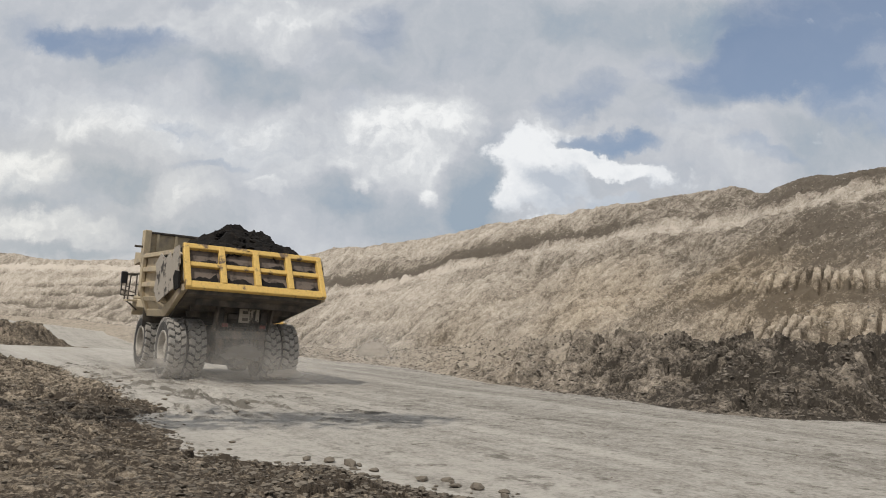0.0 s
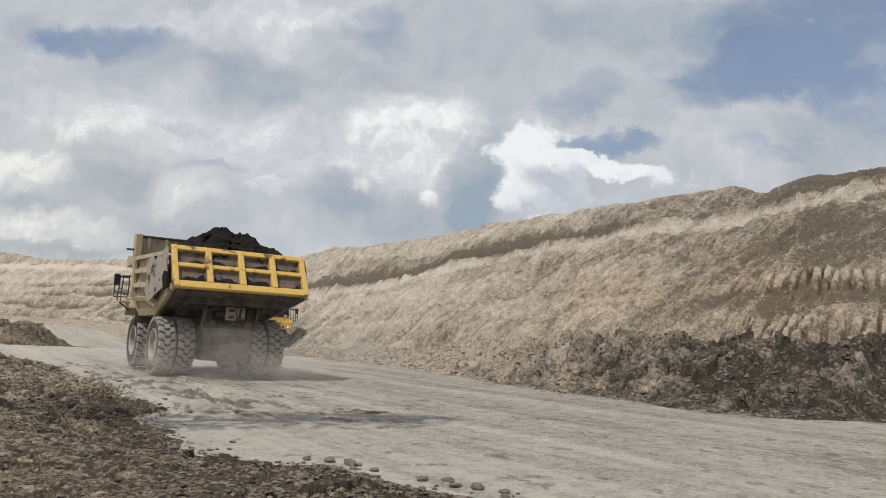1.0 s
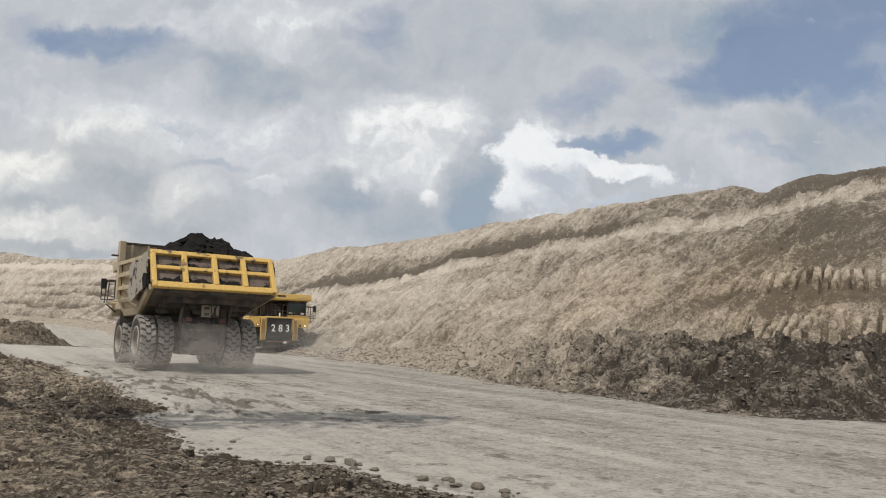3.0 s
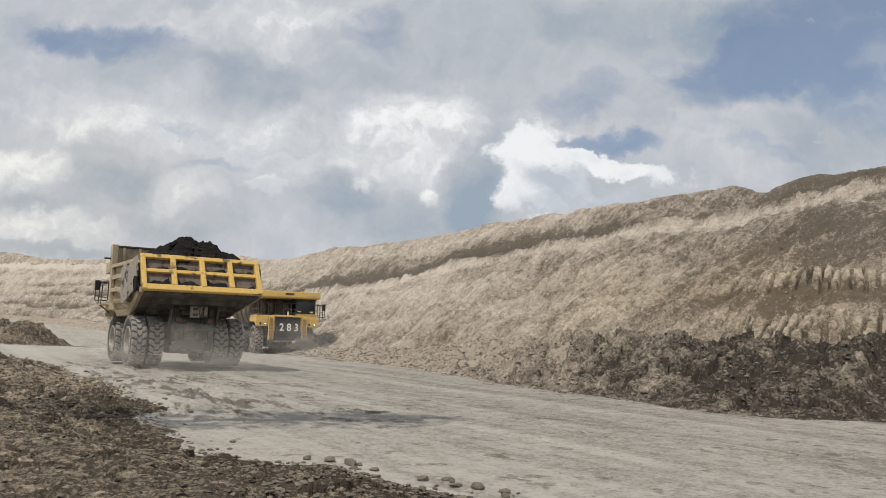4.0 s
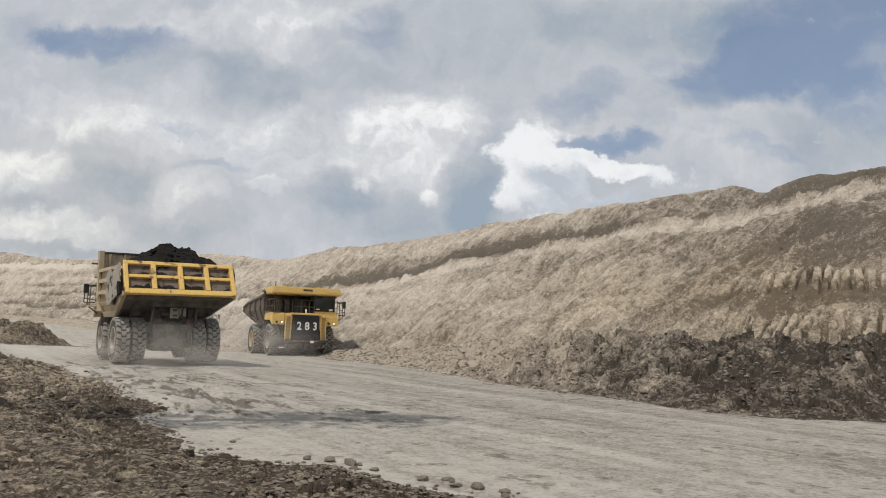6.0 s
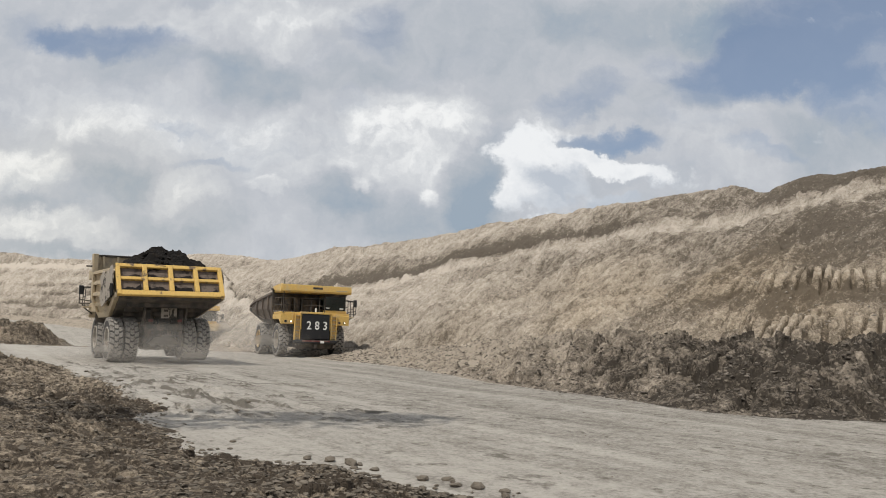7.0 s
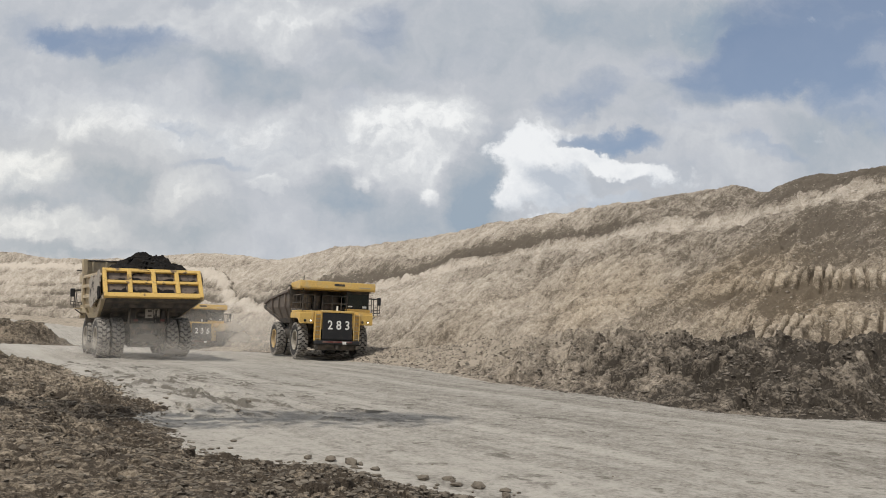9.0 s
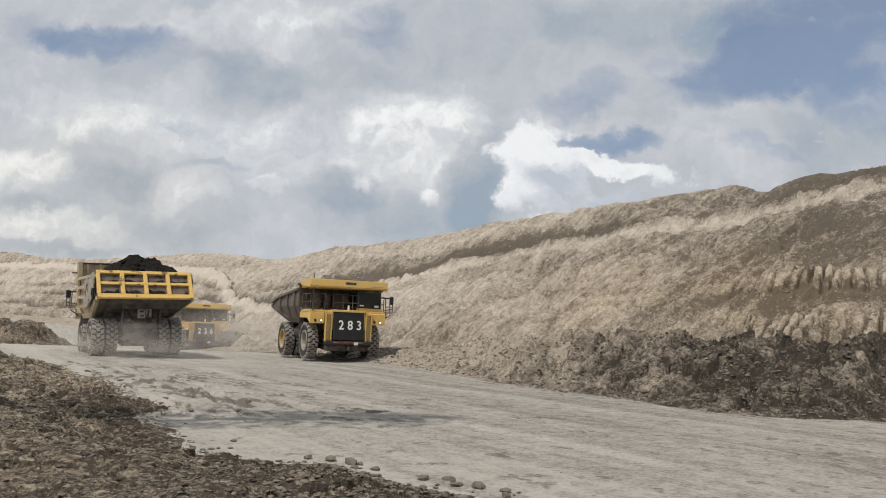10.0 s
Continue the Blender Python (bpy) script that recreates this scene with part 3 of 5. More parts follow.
    isw = step(d, a0 - 0.9, a0 + 0.5)
    z = z + np.where(d > -0.3, zsp * (1 - isw) + isw * np.maximum(wall, 0.2), 0)
    spoil = (d > 0.0) & (d <= a0)
    cls[spoil] = 2
    cls[d > a0] = 3
    # Gaps between spoil blocks are toned down with the shade inside them.
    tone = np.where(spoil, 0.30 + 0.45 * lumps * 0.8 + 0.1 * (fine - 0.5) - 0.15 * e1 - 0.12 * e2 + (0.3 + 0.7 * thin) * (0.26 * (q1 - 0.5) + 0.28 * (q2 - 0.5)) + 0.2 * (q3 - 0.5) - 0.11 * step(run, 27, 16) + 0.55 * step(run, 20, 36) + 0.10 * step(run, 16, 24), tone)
    zr = face - h0
    strata = 0.50 + 0.5 * (fbm(zr * 0.55 + run * 0.012, run * 0.015, 4, 71, 0.55) - 0.5) + 0.35 * (rills - 0.5) + 0.4 * (fbm(rc * 0.9, d * 0.13, 3, 73) - 0.5)
    below = np.exp(-((rel + 0.65) / 0.42) ** 2)
    seam_w = np.interp(run, (15, 28, 36, 50, 62, 85, 105), (1.0, 0.25, 0.35, 0.9, 1.3, 0.9, 0.1)) + 0.01
    band = np.exp(-((rel - 0.6 * seam_w) / seam_w) ** 2)
    # Gullies, shelf undercuts, overhang line and block gaps: their shade put into the tone.
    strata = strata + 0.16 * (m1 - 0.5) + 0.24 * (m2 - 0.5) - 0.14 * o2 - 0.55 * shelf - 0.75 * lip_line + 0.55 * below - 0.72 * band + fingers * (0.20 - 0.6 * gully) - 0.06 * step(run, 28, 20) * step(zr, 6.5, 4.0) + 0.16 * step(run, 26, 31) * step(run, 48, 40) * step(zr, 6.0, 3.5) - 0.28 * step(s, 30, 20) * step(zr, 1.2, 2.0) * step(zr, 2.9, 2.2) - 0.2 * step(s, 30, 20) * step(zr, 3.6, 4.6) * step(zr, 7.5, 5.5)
    # First term pales the farther stretch: haze put into the wall's tone.
    strata = strata + 0.22 * step(run, 40, 55) - 0.3 * step(run, 32, 27) * step(rel, 0.2, 0.8)
    strata = strata - 0.12 * step(run, 38, 26) * step(zr, 3.5, 5.5)
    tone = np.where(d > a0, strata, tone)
    warm = np.where(d > a0, 0.05 + 0.5 * step(run, 60, 25) * step(zr, 7.5, 2.5) * fbm(x * 0.2, y * 0.2, 3, 75) * 1.3, warm)
    return z, cls, tone, np.clip(warm, 0, 1), np.stack([rc, d, face + 0.012 * run], -1)


def build_terrain():
    az = np.radians(np.concatenate([np.linspace(-180, -32, 42)[:-1], np.linspace(-32, 32, NCOL), np.linspace(32, 180, 42)[1:]]))
    r = np.concatenate([np.linspace(0.01, 8, 20)[:-1], 8 * (26 / 8) ** np.linspace(0, 1, NROW[0])[:-1], 26 * (78 / 26) ** np.linspace(0, 1, NROW[1])[:-1],
                        78 * (200 / 78) ** np.linspace(0, 1, NROW[2])[:-1], 200 * (4500 / 200) ** np.linspace(0, 1, 40)])
    A, R = np.meshgrid(az, r)
    x, y = R * np.sin(A), R * np.cos(A) - 0.4
    z, cls, tone, warm, rd = terrain(x, y)
    nr, nc = x.shape
    idx = np.arange(nr * nc).reshape(nr, nc)
    quads = np.stack([idx[:-1, :-1], idx[:-1, 1:], idx[1:, 1:], idx[1:, :-1]], -1).reshape(-1, 4)[:, ::-1]
    fc = cls[:-1, :-1].reshape(-1)
    co = np.stack([x, y, z], -1).reshape(-1, 3)
    col = np.stack([tone, warm, tone * 0, tone * 0 + 1], -1).reshape(-1, 4)
    kinds = [("road", M_ROAD, "wide pale packed-clay haul road with tyre tracks", "road"),
             ("ground", M_BANK, "rough bank of broken dry brown mud clods", "dirt ground"),
             ("spoil_berm", M_SPOIL, "long berm of dark lumpy spoil beside the road", "berm"),
             ("pit_wall", M_WALL, "eroded layered tan earth face of the pit", "earth slope")]
    for k, (name, mat, label, cat) in enumerate(kinds):
        q = quads[fc == k]
        used, inv = np.unique(q, return_inverse=True)
        me = bpy.data.meshes.new(name)
        me.vertices.add(len(used))
        me.vertices.foreach_set("co", co[used].astype(np.float32).ravel())
        me.loops.add(q.size)
        me.loops.foreach_set("vertex_index", inv.astype(np.int32).ravel())
        me.polygons.add(len(q))
        me.polygons.foreach_set("loop_start", np.arange(0, q.size, 4, dtype=np.int32))
        me.polygons.foreach_set("loop_total", np.full(len(q), 4, np.int32))
        me.update(calc_edges=True)
        me.polygons.foreach_set("use_smooth", np.ones(len(q), bool))
        a = me.attributes.new("layer", "FLOAT_COLOR", "POINT")
        a.data.foreach_set("color", col[used].astype(np.float32).ravel())
        if k == 3:
            a = me.attributes.new("run_depth", "FLOAT_VECTOR", "POINT")
            a.data.foreach_set("vector", rd.reshape(-1, 3)[used].astype(np.float32).ravel())
        me.materials.append(mat)
        tagged(new(name, me), label, cat, kind="structure")


NCOL, NROW = 860, (420, 460, 290)
build_terrain()


def height(x, y):
    return float(terrain(np.array([float(x)]), np.array([float(y)]))[0][0])


# ---- mesh helpers ----
def bm_new():
    return bmesh.new()


def box(bm, x0, x1, y0, y1, z0, z1, bev=0.0):
    """An upright block; bev rounds its edges."""
    vs = [bm.verts.new(p) for p in ((x0, y0, z0), (x1, y0, z0), (x1, y1, z0), (x0, y1, z0), (x0, y0, z1), (x1, y0, z1), (x1, y1, z1), (x0, y1, z1))]
    fs = [bm.faces.new([vs[i] for i in f]) for f in ((3, 2, 1, 0), (4, 5, 6, 7), (0, 1, 5, 4), (1, 2, 6, 5), (2, 3, 7, 6), (3, 0, 4, 7))]
    if bev:
        bmesh.ops.bevel(bm, geom=list({e for f in fs for e in f.edges}), offset=bev, segments=2, affect="EDGES", profile=0.5)
    return bm


def prism(bm, outline, y0, y1, bev=0.0):
    """A plate whose outline lies in the x-z plane, between y0 and y1."""
    a = [bm.verts.new((x, y0, z)) for x, z in outline]
    b = [bm.verts.new((x, y1, z)) for x, z in outline]
    n = len(a)
    fs = [bm.faces.new(a), bm.faces.new(b[::-1])]
    fs += [bm.faces.new([a[(i + 1) % n], a[i], b[i], b[(i + 1) % n]]) for i in range(n)]
    bmesh.ops.recalc_face_normals(bm, faces=fs)
    if bev:
        bmesh.ops.bevel(bm, geom=list({e for f in fs for e in f.edges}), offset=bev, segments=1, affect="EDGES")
    return bm


def rod(bm, p, q, r, n=8, r2=None):
    """A round bar from p to q."""
    p, q = Vector(p), Vector(q)
    d = q - p
    m = Matrix.Translation((p + q) / 2) @ d.to_track_quat("Z", "Y").to_matrix().to_4x4()
    bmesh.ops.create_cone(bm, cap_ends=True, segments=n, radius1=r, radius2=r if r2 is None else r2, depth=d.length, matrix=m)
    return bm


def lathe(bm, prof, n=40):
    """A ring turned about the y axis from pairs of radius and y."""
    rings = []
    for k in range(n):
        a = 2 * math.pi * k / n
        rings.append([bm.verts.new((r * math.cos(a), y, r * math.sin(a))) for r, y in prof])
    for k in range(n):
        p, q = rings[k], rings[(k + 1) % n]
        for i in range(len(prof) - 1):
            bm.faces.new((p[i], p[i + 1], q[i + 1], q[i]))
    return bm


def tuck(bm):
    """Draws the lower part of the body inwards."""
    for v in bm.verts:
        k = min(1.0, max(0.0, (3.5 - v.co.z) / 1.1)) * min(1.0, max(0.0, (v.co.x + 2.6) / 3.0))
        v.co.y *= 1 - 0.15 * k
    return bm


def part(name, bm, mat, parent=None, label="", smooth=False, place=None):
    me = bpy.data.meshes.new(name)
    bmesh.ops.recalc_face_normals(bm, faces=bm.faces[:])
    bm.to_mesh(me)
    bm.free()
    if smooth:
        me.polygons.foreach_set("use_smooth", [True] * len(me.polygons))
        me.set_sharp_from_angle(angle=radians(35))
    me.materials.append(mat)
    ob = new(name, me)
    ob.parent = parent
    if place is not None:
        ob.matrix_basis = place
    if label:
        tagged(ob, label)
    return ob


def words(name, text, size, mat, parent, place, depth=0.012, stretch=1.0):
    """Raised lettering as a mesh."""
    cu = bpy.data.curves.new(name, "FONT")
    cu.body, cu.size, cu.align_x, cu.align_y, cu.extrude, cu.offset, cu.space_character = text, size, "CENTER", "CENTER", depth, 0.012, stretch
    tmp = new(name, cu)
    bpy.context.view_layer.update()
    me = bpy.data.meshes.new_from_object(tmp.evaluated_get(bpy.context.evaluated_depsgraph_get()))
    bpy.data.objects.remove(tmp)
    me.materials.clear()
    me.materials.append(mat)
    ob = new(name, me)
    ob.parent, ob.matrix_basis = parent, place
    return ob


# ---- haul trucks ----
R_TYRE = 1.22


def tyre_meshes():
    w = 0.33
    bm = lathe(bm_new(), [(0.66, -w * 0.8), (0.74, -w * 0.95), (0.93, -w * 1.03), (1.08, -w), (1.13, -w * 0.9), (1.16, -w * 0.6), (1.165, 0), (1.16, w * 0.6), (1.13, w * 0.9),
                       (1.08, w), (0.93, w * 1.03), (0.74, w * 0.95), (0.66, w * 0.8)], 48)
    ob = part("tyre", bm, M_RUBBER, smooth=True)
    tyre = ob.data
    bpy.data.objects.remove(ob)
    bm = bm_new()
    n = 22
    pitch_a = 2 * math.pi / n
    # three staggered columns of skewed blocks with narrow grooves between them
    for k in range(n):
        for col, (y0, y1, off) in enumerate(((-0.335, -0.125, 0.0), (-0.10, 0.10, 0.5), (0.125, 0.335, 0.0))):
            a = pitch_a * (k + off)
            half = pitch_a * (0.37 if col == 1 else 0.365)
            secs = [(y0, 0.0), ((y0 + y1) / 2, 0.17), (y1, 0.0)] if col == 1 else ([(y0, -0.12), (y0 + 0.03, -0.1), (y1, 0.14)] if col == 0 else [(y0, 0.14), (y1 - 0.03, -0.1), (y1, -0.12)])
            rows = []
            for y, sh in secs:
                edge = abs(y) > 0.33
                top, low = (R_TYRE - 0.05, 1.04) if edge else (R_TYRE, 1.12)
                row = []
                for da, rr in ((-half, low), (-half * 0.9, top), (half * 0.9, top), (half, low)):
                    t = a + da + sh * pitch_a
                    row.append(bm.verts.new((rr * math.cos(t), y, rr * math.sin(t))))
                rows.append(row)
            for p, q in zip(rows[:-1], rows[1:]):
                for i in range(3):
                    bm.faces.new((p[i], p[i + 1], q[i + 1], q[i]))
            bm.faces.new(rows[0])
            bm.faces.new(rows[-1][::-1])
    ob = part("tread", bm, M_LUG)
    tread = ob.data
    bpy.data.objects.remove(ob)
    return tyre, tread


TYRE_ME, TREAD_ME = tyre_meshes()


def wheel(truck, x, y, side, mat, deep=0.0):
    """A wheel on its truck: rim with hub and nuts, tyre and tread. side: +1 faces left."""
    bm = lathe(bm_new(), [(0.66, -0.30), (0.70, -0.33), (0.70, 0.33), (0.66, 0.34), (0.60, 0.30), (0.57, 0.12 - deep), (0.42, 0.05 - deep), (0.30, 0.05 - deep), (0.28, 0.22 - deep), (0.18, 0.26 - deep),
                          (0.0, 0.26 - deep)], 32)
    for k in range(14):
        a = 2 * math.pi * k / 14
        rod(bm, (0.49 * math.cos(a), 0.02 - deep, 0.49 * math.sin(a)), (0.49 * math.cos(a), 0.14 - deep, 0.49 * math.sin(a)), 0.03, 6)
    if side < 0:
        bmesh.ops.scale(bm, vec=(1, -1, 1), verts=bm.verts[:])
    w = part("wheel", bm, mat, truck, smooth=True, place=pose(x, y, R_TYRE))
    t = new("tyre", TYRE_ME)
    t.parent = w
    tr = new("tread", TREAD_ME)
    tr.parent = t
    return w


def coal_heap(truck):
    """The load, a rough heap above the body."""
    bm = bm_new()
    nx, ny = 56, 48
    grid = []
    for i in range(nx + 1):
        row = []
        for j in range(ny + 1):
            x, y = -2.3 + 6.0 * i / nx, -2.5 + 5.0 * j / ny
            r = math.hypot((x - 0.3) / 3.4, (y - 0.15) / (2.7 if y > 0.15 else 4.4))
            z = 4.55 + 1.75 * max(0.0, 1 - r ** 1.5)
            z += 0.42 * (noise.fractal((x * 1.3, y * 1.3, 3.0), 0.8, 2.0, 6)) * (0.6 + 0.6 * max(0, 1 - r))
            row.append(bm.verts.new((x, y, z)))
        grid.append(row)
    for i in range(nx):
        for j in range(ny):
            bm.faces.new((grid[i][j], grid[i + 1][j], grid[i + 1][j + 1], grid[i][j + 1]))
    rnd = random.Random(5)
    for k in range(170):
        x, y = rnd.uniform(-2.1, 3.2), rnd.gauss(0, 1.1)
        if abs(y) > 2.3:
            continue
        r = math.hypot((x - 0.3) / 3.4, (y - 0.15) / (2.7 if y > 0.15 else 4.4))
        lump(bm, (x, y, 4.5 + 1.75 * max(0, 1 - r ** 1.5)), rnd.uniform(0.07, 0.24), rnd)
    return part("coal_load", bm, M_COAL, truck, "heaped black coal filling the body", smooth=False)


def lump(bm, p, size, rnd, flat=0.75):
    """A broken lump with uneven faces."""
    rot = Euler((rnd.uniform(0, 6), rnd.uniform(0, 6), rnd.uniform(0, 6))).to_matrix().to_4x4()
    m = Matrix.Translation(p) @ Matrix.Diagonal((1, 1, flat, 1)) @ rot @ Matrix.Diagonal((size * rnd.uniform(0.7, 1.4), size * rnd.uniform(0.6, 1.1), size * rnd.uniform(0.5, 0.9), 1))
    vs = bmesh.ops.create_icosphere(bm, subdivisions=1, radius=1.0, matrix=m)["verts"]
    for v in vs:
        d = v.co - Vector(p)
        v.co = Vector(p) + d * rnd.uniform(0.72, 1.22)


def haul_truck(text, loaded):
    """A rigid haul truck; its origin lies on the ground below the rear axle, x ahead, y to its left."""
    T = new("haul_truck")
    # chassis
    bm = bm_new()
    for y in (-0.75, 0.75):
        box(bm, -1.3, 6.2, y - 0.16, y + 0.16, 1.35, 2.0, 0.03)
    for x in (-1.1, 1.4, 3.4, 5.6):
        box(bm, x - 0.15, x + 0.15, -0.6, 0.6, 1.4, 1.95, 0.03)
    part("chassis", bm, M_STEEL, T)
    bm = bm_new()
    rod(bm, (0, -1.3, R_TYRE), (0, 1.3, R_TYRE), 0.42, 20)
    bmesh.ops.create_uvsphere(bm, u_segments=20, v_segments=12, radius=0.62, matrix=Matrix.Translation((-0.05, 0, R_TYRE)) @ Matrix.Diagonal((1, 0.9, 1, 1)))
    box(bm, -0.62, 0.6, -0.85, 0.85, 0.66, 2.2, 0.1)
    part("rear_axle", bm, M_STEEL, T, smooth=True)
    bm = bm_new()
    rod(bm, (4.95, -1.7, R_TYRE), (4.95, 1.7, R_TYRE), 0.26, 14)
    box(bm, 4.6, 5.3, -1.1, 1.1, 1.0, 1.7, 0.08)
    part("front_axle", bm, M_STEEL, T)
    for y in (-1.12, 1.12):
        bm = rod(bm_new(), (-0.75, y * 0.62, 1.2), (-1.0, y * 0.62, 2.75), 0.17, 14)
        rod(bm, (-0.9, y * 0.62, 2.0), (-1.0, y * 0.62, 2.8), 0.22, 14)
        part("rear_strut", bm, M_STEEL, T, smooth=True)
        bm = rod(bm_new(), (1.5, y * 0.9, 1.5), (1.9, y * 0.9, 3.4), 0.17, 14)
        part("hoist_cylinder", bm, M_STEEL, T, smooth=True)
        bm = rod(bm_new(), (5.0, y * 1.25, 1.6), (5.0, y * 1.2, 3.0), 0.2, 14)
        part("front_strut", bm, M_STEEL, T, smooth=True)
    # rear cross member with lamp boxes and number board
    bm = box(bm_new(), -1.55, -1.3, -1.05, 1.05, 1.75, 2.1, 0.03)
    box(bm, -1.5, -1.3, -1.0, -0.75, 1.1, 2.9, 0.03)
    box(bm, -1.5, -1.3, 0.75, 1.0, 1.1, 2.9, 0.03)
    box(bm, -1.5, -1.35, -0.6, 0.6, 2.55, 2.75, 0.02)
    part("rear_frame", bm, M_STEEL, T)
    # hoses, steps and the torque arm that fill the space above the axle
    for y, z0 in ((-0.42, 2.3), (-0.18, 2.2), (0.3, 2.35), (0.5, 2.2)):
        bm = rod(bm_new(), (-1.42, y, z0), (-1.2, y * 1.15, 1.5), 0.035, 8)
        rod(bm, (-1.2, y * 1.15, 1.5), (-0.7, y * 1.3, 1.35), 0.035, 8)
        part("hose", bm, M_BLACK, T, smooth=True)
    part("torque_arm", prism(bm_new(), [(-1.5, 2.1), (-1.3, 2.1), (-0.5, 1.5), (-0.55, 1.25), (-0.8, 1.3)], -0.16, 0.16, 0.03), M_STEEL, T)
    for y in (-1.16, 1.06):
        part("frame_bracket", prism(bm_new(), [(-1.55, 2.0), (-1.25, 2.0), (-1.6, 3.0), (-1.95, 3.1)], y, y + 0.1, 0.02), M_STEEL, T)
    plate = part("rear_board", box(bm_new(), -1.66, -1.6, -0.62, 0.22, 2.42, 2.98, 0.02), M_LINER, T, "dusty board with worn dark marks")
    for y0, y1, z0, z1 in ((-0.15, 0.08, 2.5, 2.62), (-0.15, 0.08, 2.78, 2.9), (-0.46, -0.36, 2.5, 2.9), (-0.26, -0.22, 2.55, 2.85)):
        part("marking", box(bm_new(), -1.672, -1.655, y0, y1, z0, z1), M_STEEL, plate)
    for y in (-0.95, 0.6):
        lampb = part("tail_lamp", box(bm_new(), -1.64, -1.52, y, y + 0.3, 2.2, 2.38, 0.02), M_STEEL, T)
        part("lens", box(bm_new(), -1.66, -1.645, y + 0.03, y + 0.27, 2.22, 2.36), M_RED, lampb)
    # wheels
    wheels = [wheel(T, 4.95, 2.14, 1, M_RIM_GREY, 0.12), wheel(T, 4.95, -2.14, -1, M_RIM_GREY, 0.12)]
    for y, sd, dp in ((2.36, 1, 0.05), (1.56, 1, 0.3), (-1.56, -1, 0.3), (-2.36, -1, 0.05)):
        wheels.append(wheel(T, 0, y, sd, M_RIM_GREY if loaded else M_RIM, dp))
    body(T, loaded)
    front(T, text)
    if loaded:
        # this truck's front end is caked in dust
        for ob in T.children_recursive:
            if ob.data.materials[0] == M_YELLOW:
                ob.data.materials[0] = M_TAN
    label = ("yellow haul truck heaped with black coal driving away in dust" if loaded else "dusty yellow haul truck with %s on its black grille" % text)
    tagged(T, label, "haul truck")
    return T, wheels


def body(T, loaded):
    """The tipping body: floor, sides with ribs, headboard, canopy and, on the loaded truck, a tailgate."""
    zt = 5.12 if loaded else 4.75
    B = part("body_floor", tuck(prism(bm_new(), [(4.15, 2.35), (4.3, 2.5), (0.9, 2.62), (-2.95, 3.62), (-2.98, 3.42), (0.8, 2.42)], -2.68, 2.68)), M_STEEL, T, "coal-black underside of the body")
    for x in (-2.2, -1.3, -0.4, 0.5, 1.4, 2.3, 3.2):
        zf = np.interp(x, (-2.95, 0.8, 4.15), (3.43, 2.42, 2.36))
        part("floor_rib", tuck(box(bm_new(), x - 0.12, x + 0.12, -2.15, 2.15, zf - 0.22, zf + 0.05, 0.02)), M_STEEL, B)
    for sgn in (1, -1):
        outl = [(4.25, 2.4), (0.85, 2.5), (-2.9, 3.55), (-2.3, zt - 0.3), (-1.2, zt - 0.05), (4.2, zt), (4.22, 3.5)]
        if not loaded:
            outl[3:5] = [(-2.75, 3.95), (-1.25, 4.3)]
        y0, y1 = sorted((sgn * 2.66, sgn * 2.78))
        S = part("body_side", tuck(prism(bm_new(), outl, y0, y1, 0.01)), M_TAN if loaded else M_BODY_DARK, T)
        ys = sorted((sgn * 2.78, sgn * 2.90))
        # top rail, floor rail and upright ribs
        zr = zt - 0.02 if loaded else 4.28
        part("rail", prism(bm_new(), [(4.25, zt - 0.02), (-1.25, zr), (-1.25, zr - 0.18), (4.25, zt - 0.2)], ys[0], ys[1], 0.015), M_TAN if loaded else M_BODY_DARK, S)
        if not loaded:
            part("rail", prism(bm_new(), [(-1.25, zr), (-2.8, 3.94), (-2.8, 3.78), (-1.25, zr - 0.18)], ys[0], ys[1], 0.015), M_TAN if loaded else M_BODY_DARK, S)
        part("rail", tuck(prism(bm_new(), [(4.25, 2.38), (0.85, 2.46), (-2.9, 3.5), (-2.8, 3.75), (0.9, 2.75), (4.25, 2.68)], ys[0], ys[1], 0.015)), M_TAN if loaded else M_STEEL, S)
        if loaded:
            for z in (3.05, 3.65, 4.3):
                xr = np.interp(z, (2.7, 3.7), (0.6, -1.6))
                part("side_rib", tuck(prism(bm_new(), [(4.2, z), (xr, z), (xr + 0.15, z + 0.2), (4.2, z + 0.2)], ys[0], ys[1] - 0.01, 0.015)), M_TAN, S)
            part("side_post", tuck(prism(bm_new(), [(3.75, 2.6), (4.2, 2.6), (4.2, 3.5), (4.2, zt - 0.2), (3.75, zt - 0.2), (3.75, 3.5)], ys[0], ys[1] + 0.02)), M_TAN, S)
            # worn plates at the rear end of the side, torn along their edges
            wear = sorted((sgn * 2.905, sgn * 2.945))
            part("wear_plate", prism(bm_new(), [(0.4, 3.0), (-1.2, 3.42), (-2.75, 3.78), (-2.35, 4.3), (-2.5, 4.5), (-2.15, zt + 0.1), (-1.5, zt + 0.02), (-1.25, 4.7), (-0.9, 5.0), (-0.3, 4.75), (0.5, 5.0), (1.3, 4.6), (0.9, 4.1),
                                                (1.2, 3.5)], *wear), M_LINER, S, "torn coal-stained wear plate")
            if sgn > 0:
                part("hanging_flap", prism(bm_new(), [(-2.9, 3.6), (-2.3, 3.5), (-2.0, 4.0), (-2.2, 4.25), (-2.75, 4.2)], *sorted((sgn * 2.95, sgn * 3.02))), M_COAL, S, "black torn rubber flap")
        else:
            for x in (3.4, 1.6, -0.4):
                zb = np.interp(x, (-2.9, 0.85, 4.25), (3.7, 2.72, 2.66))
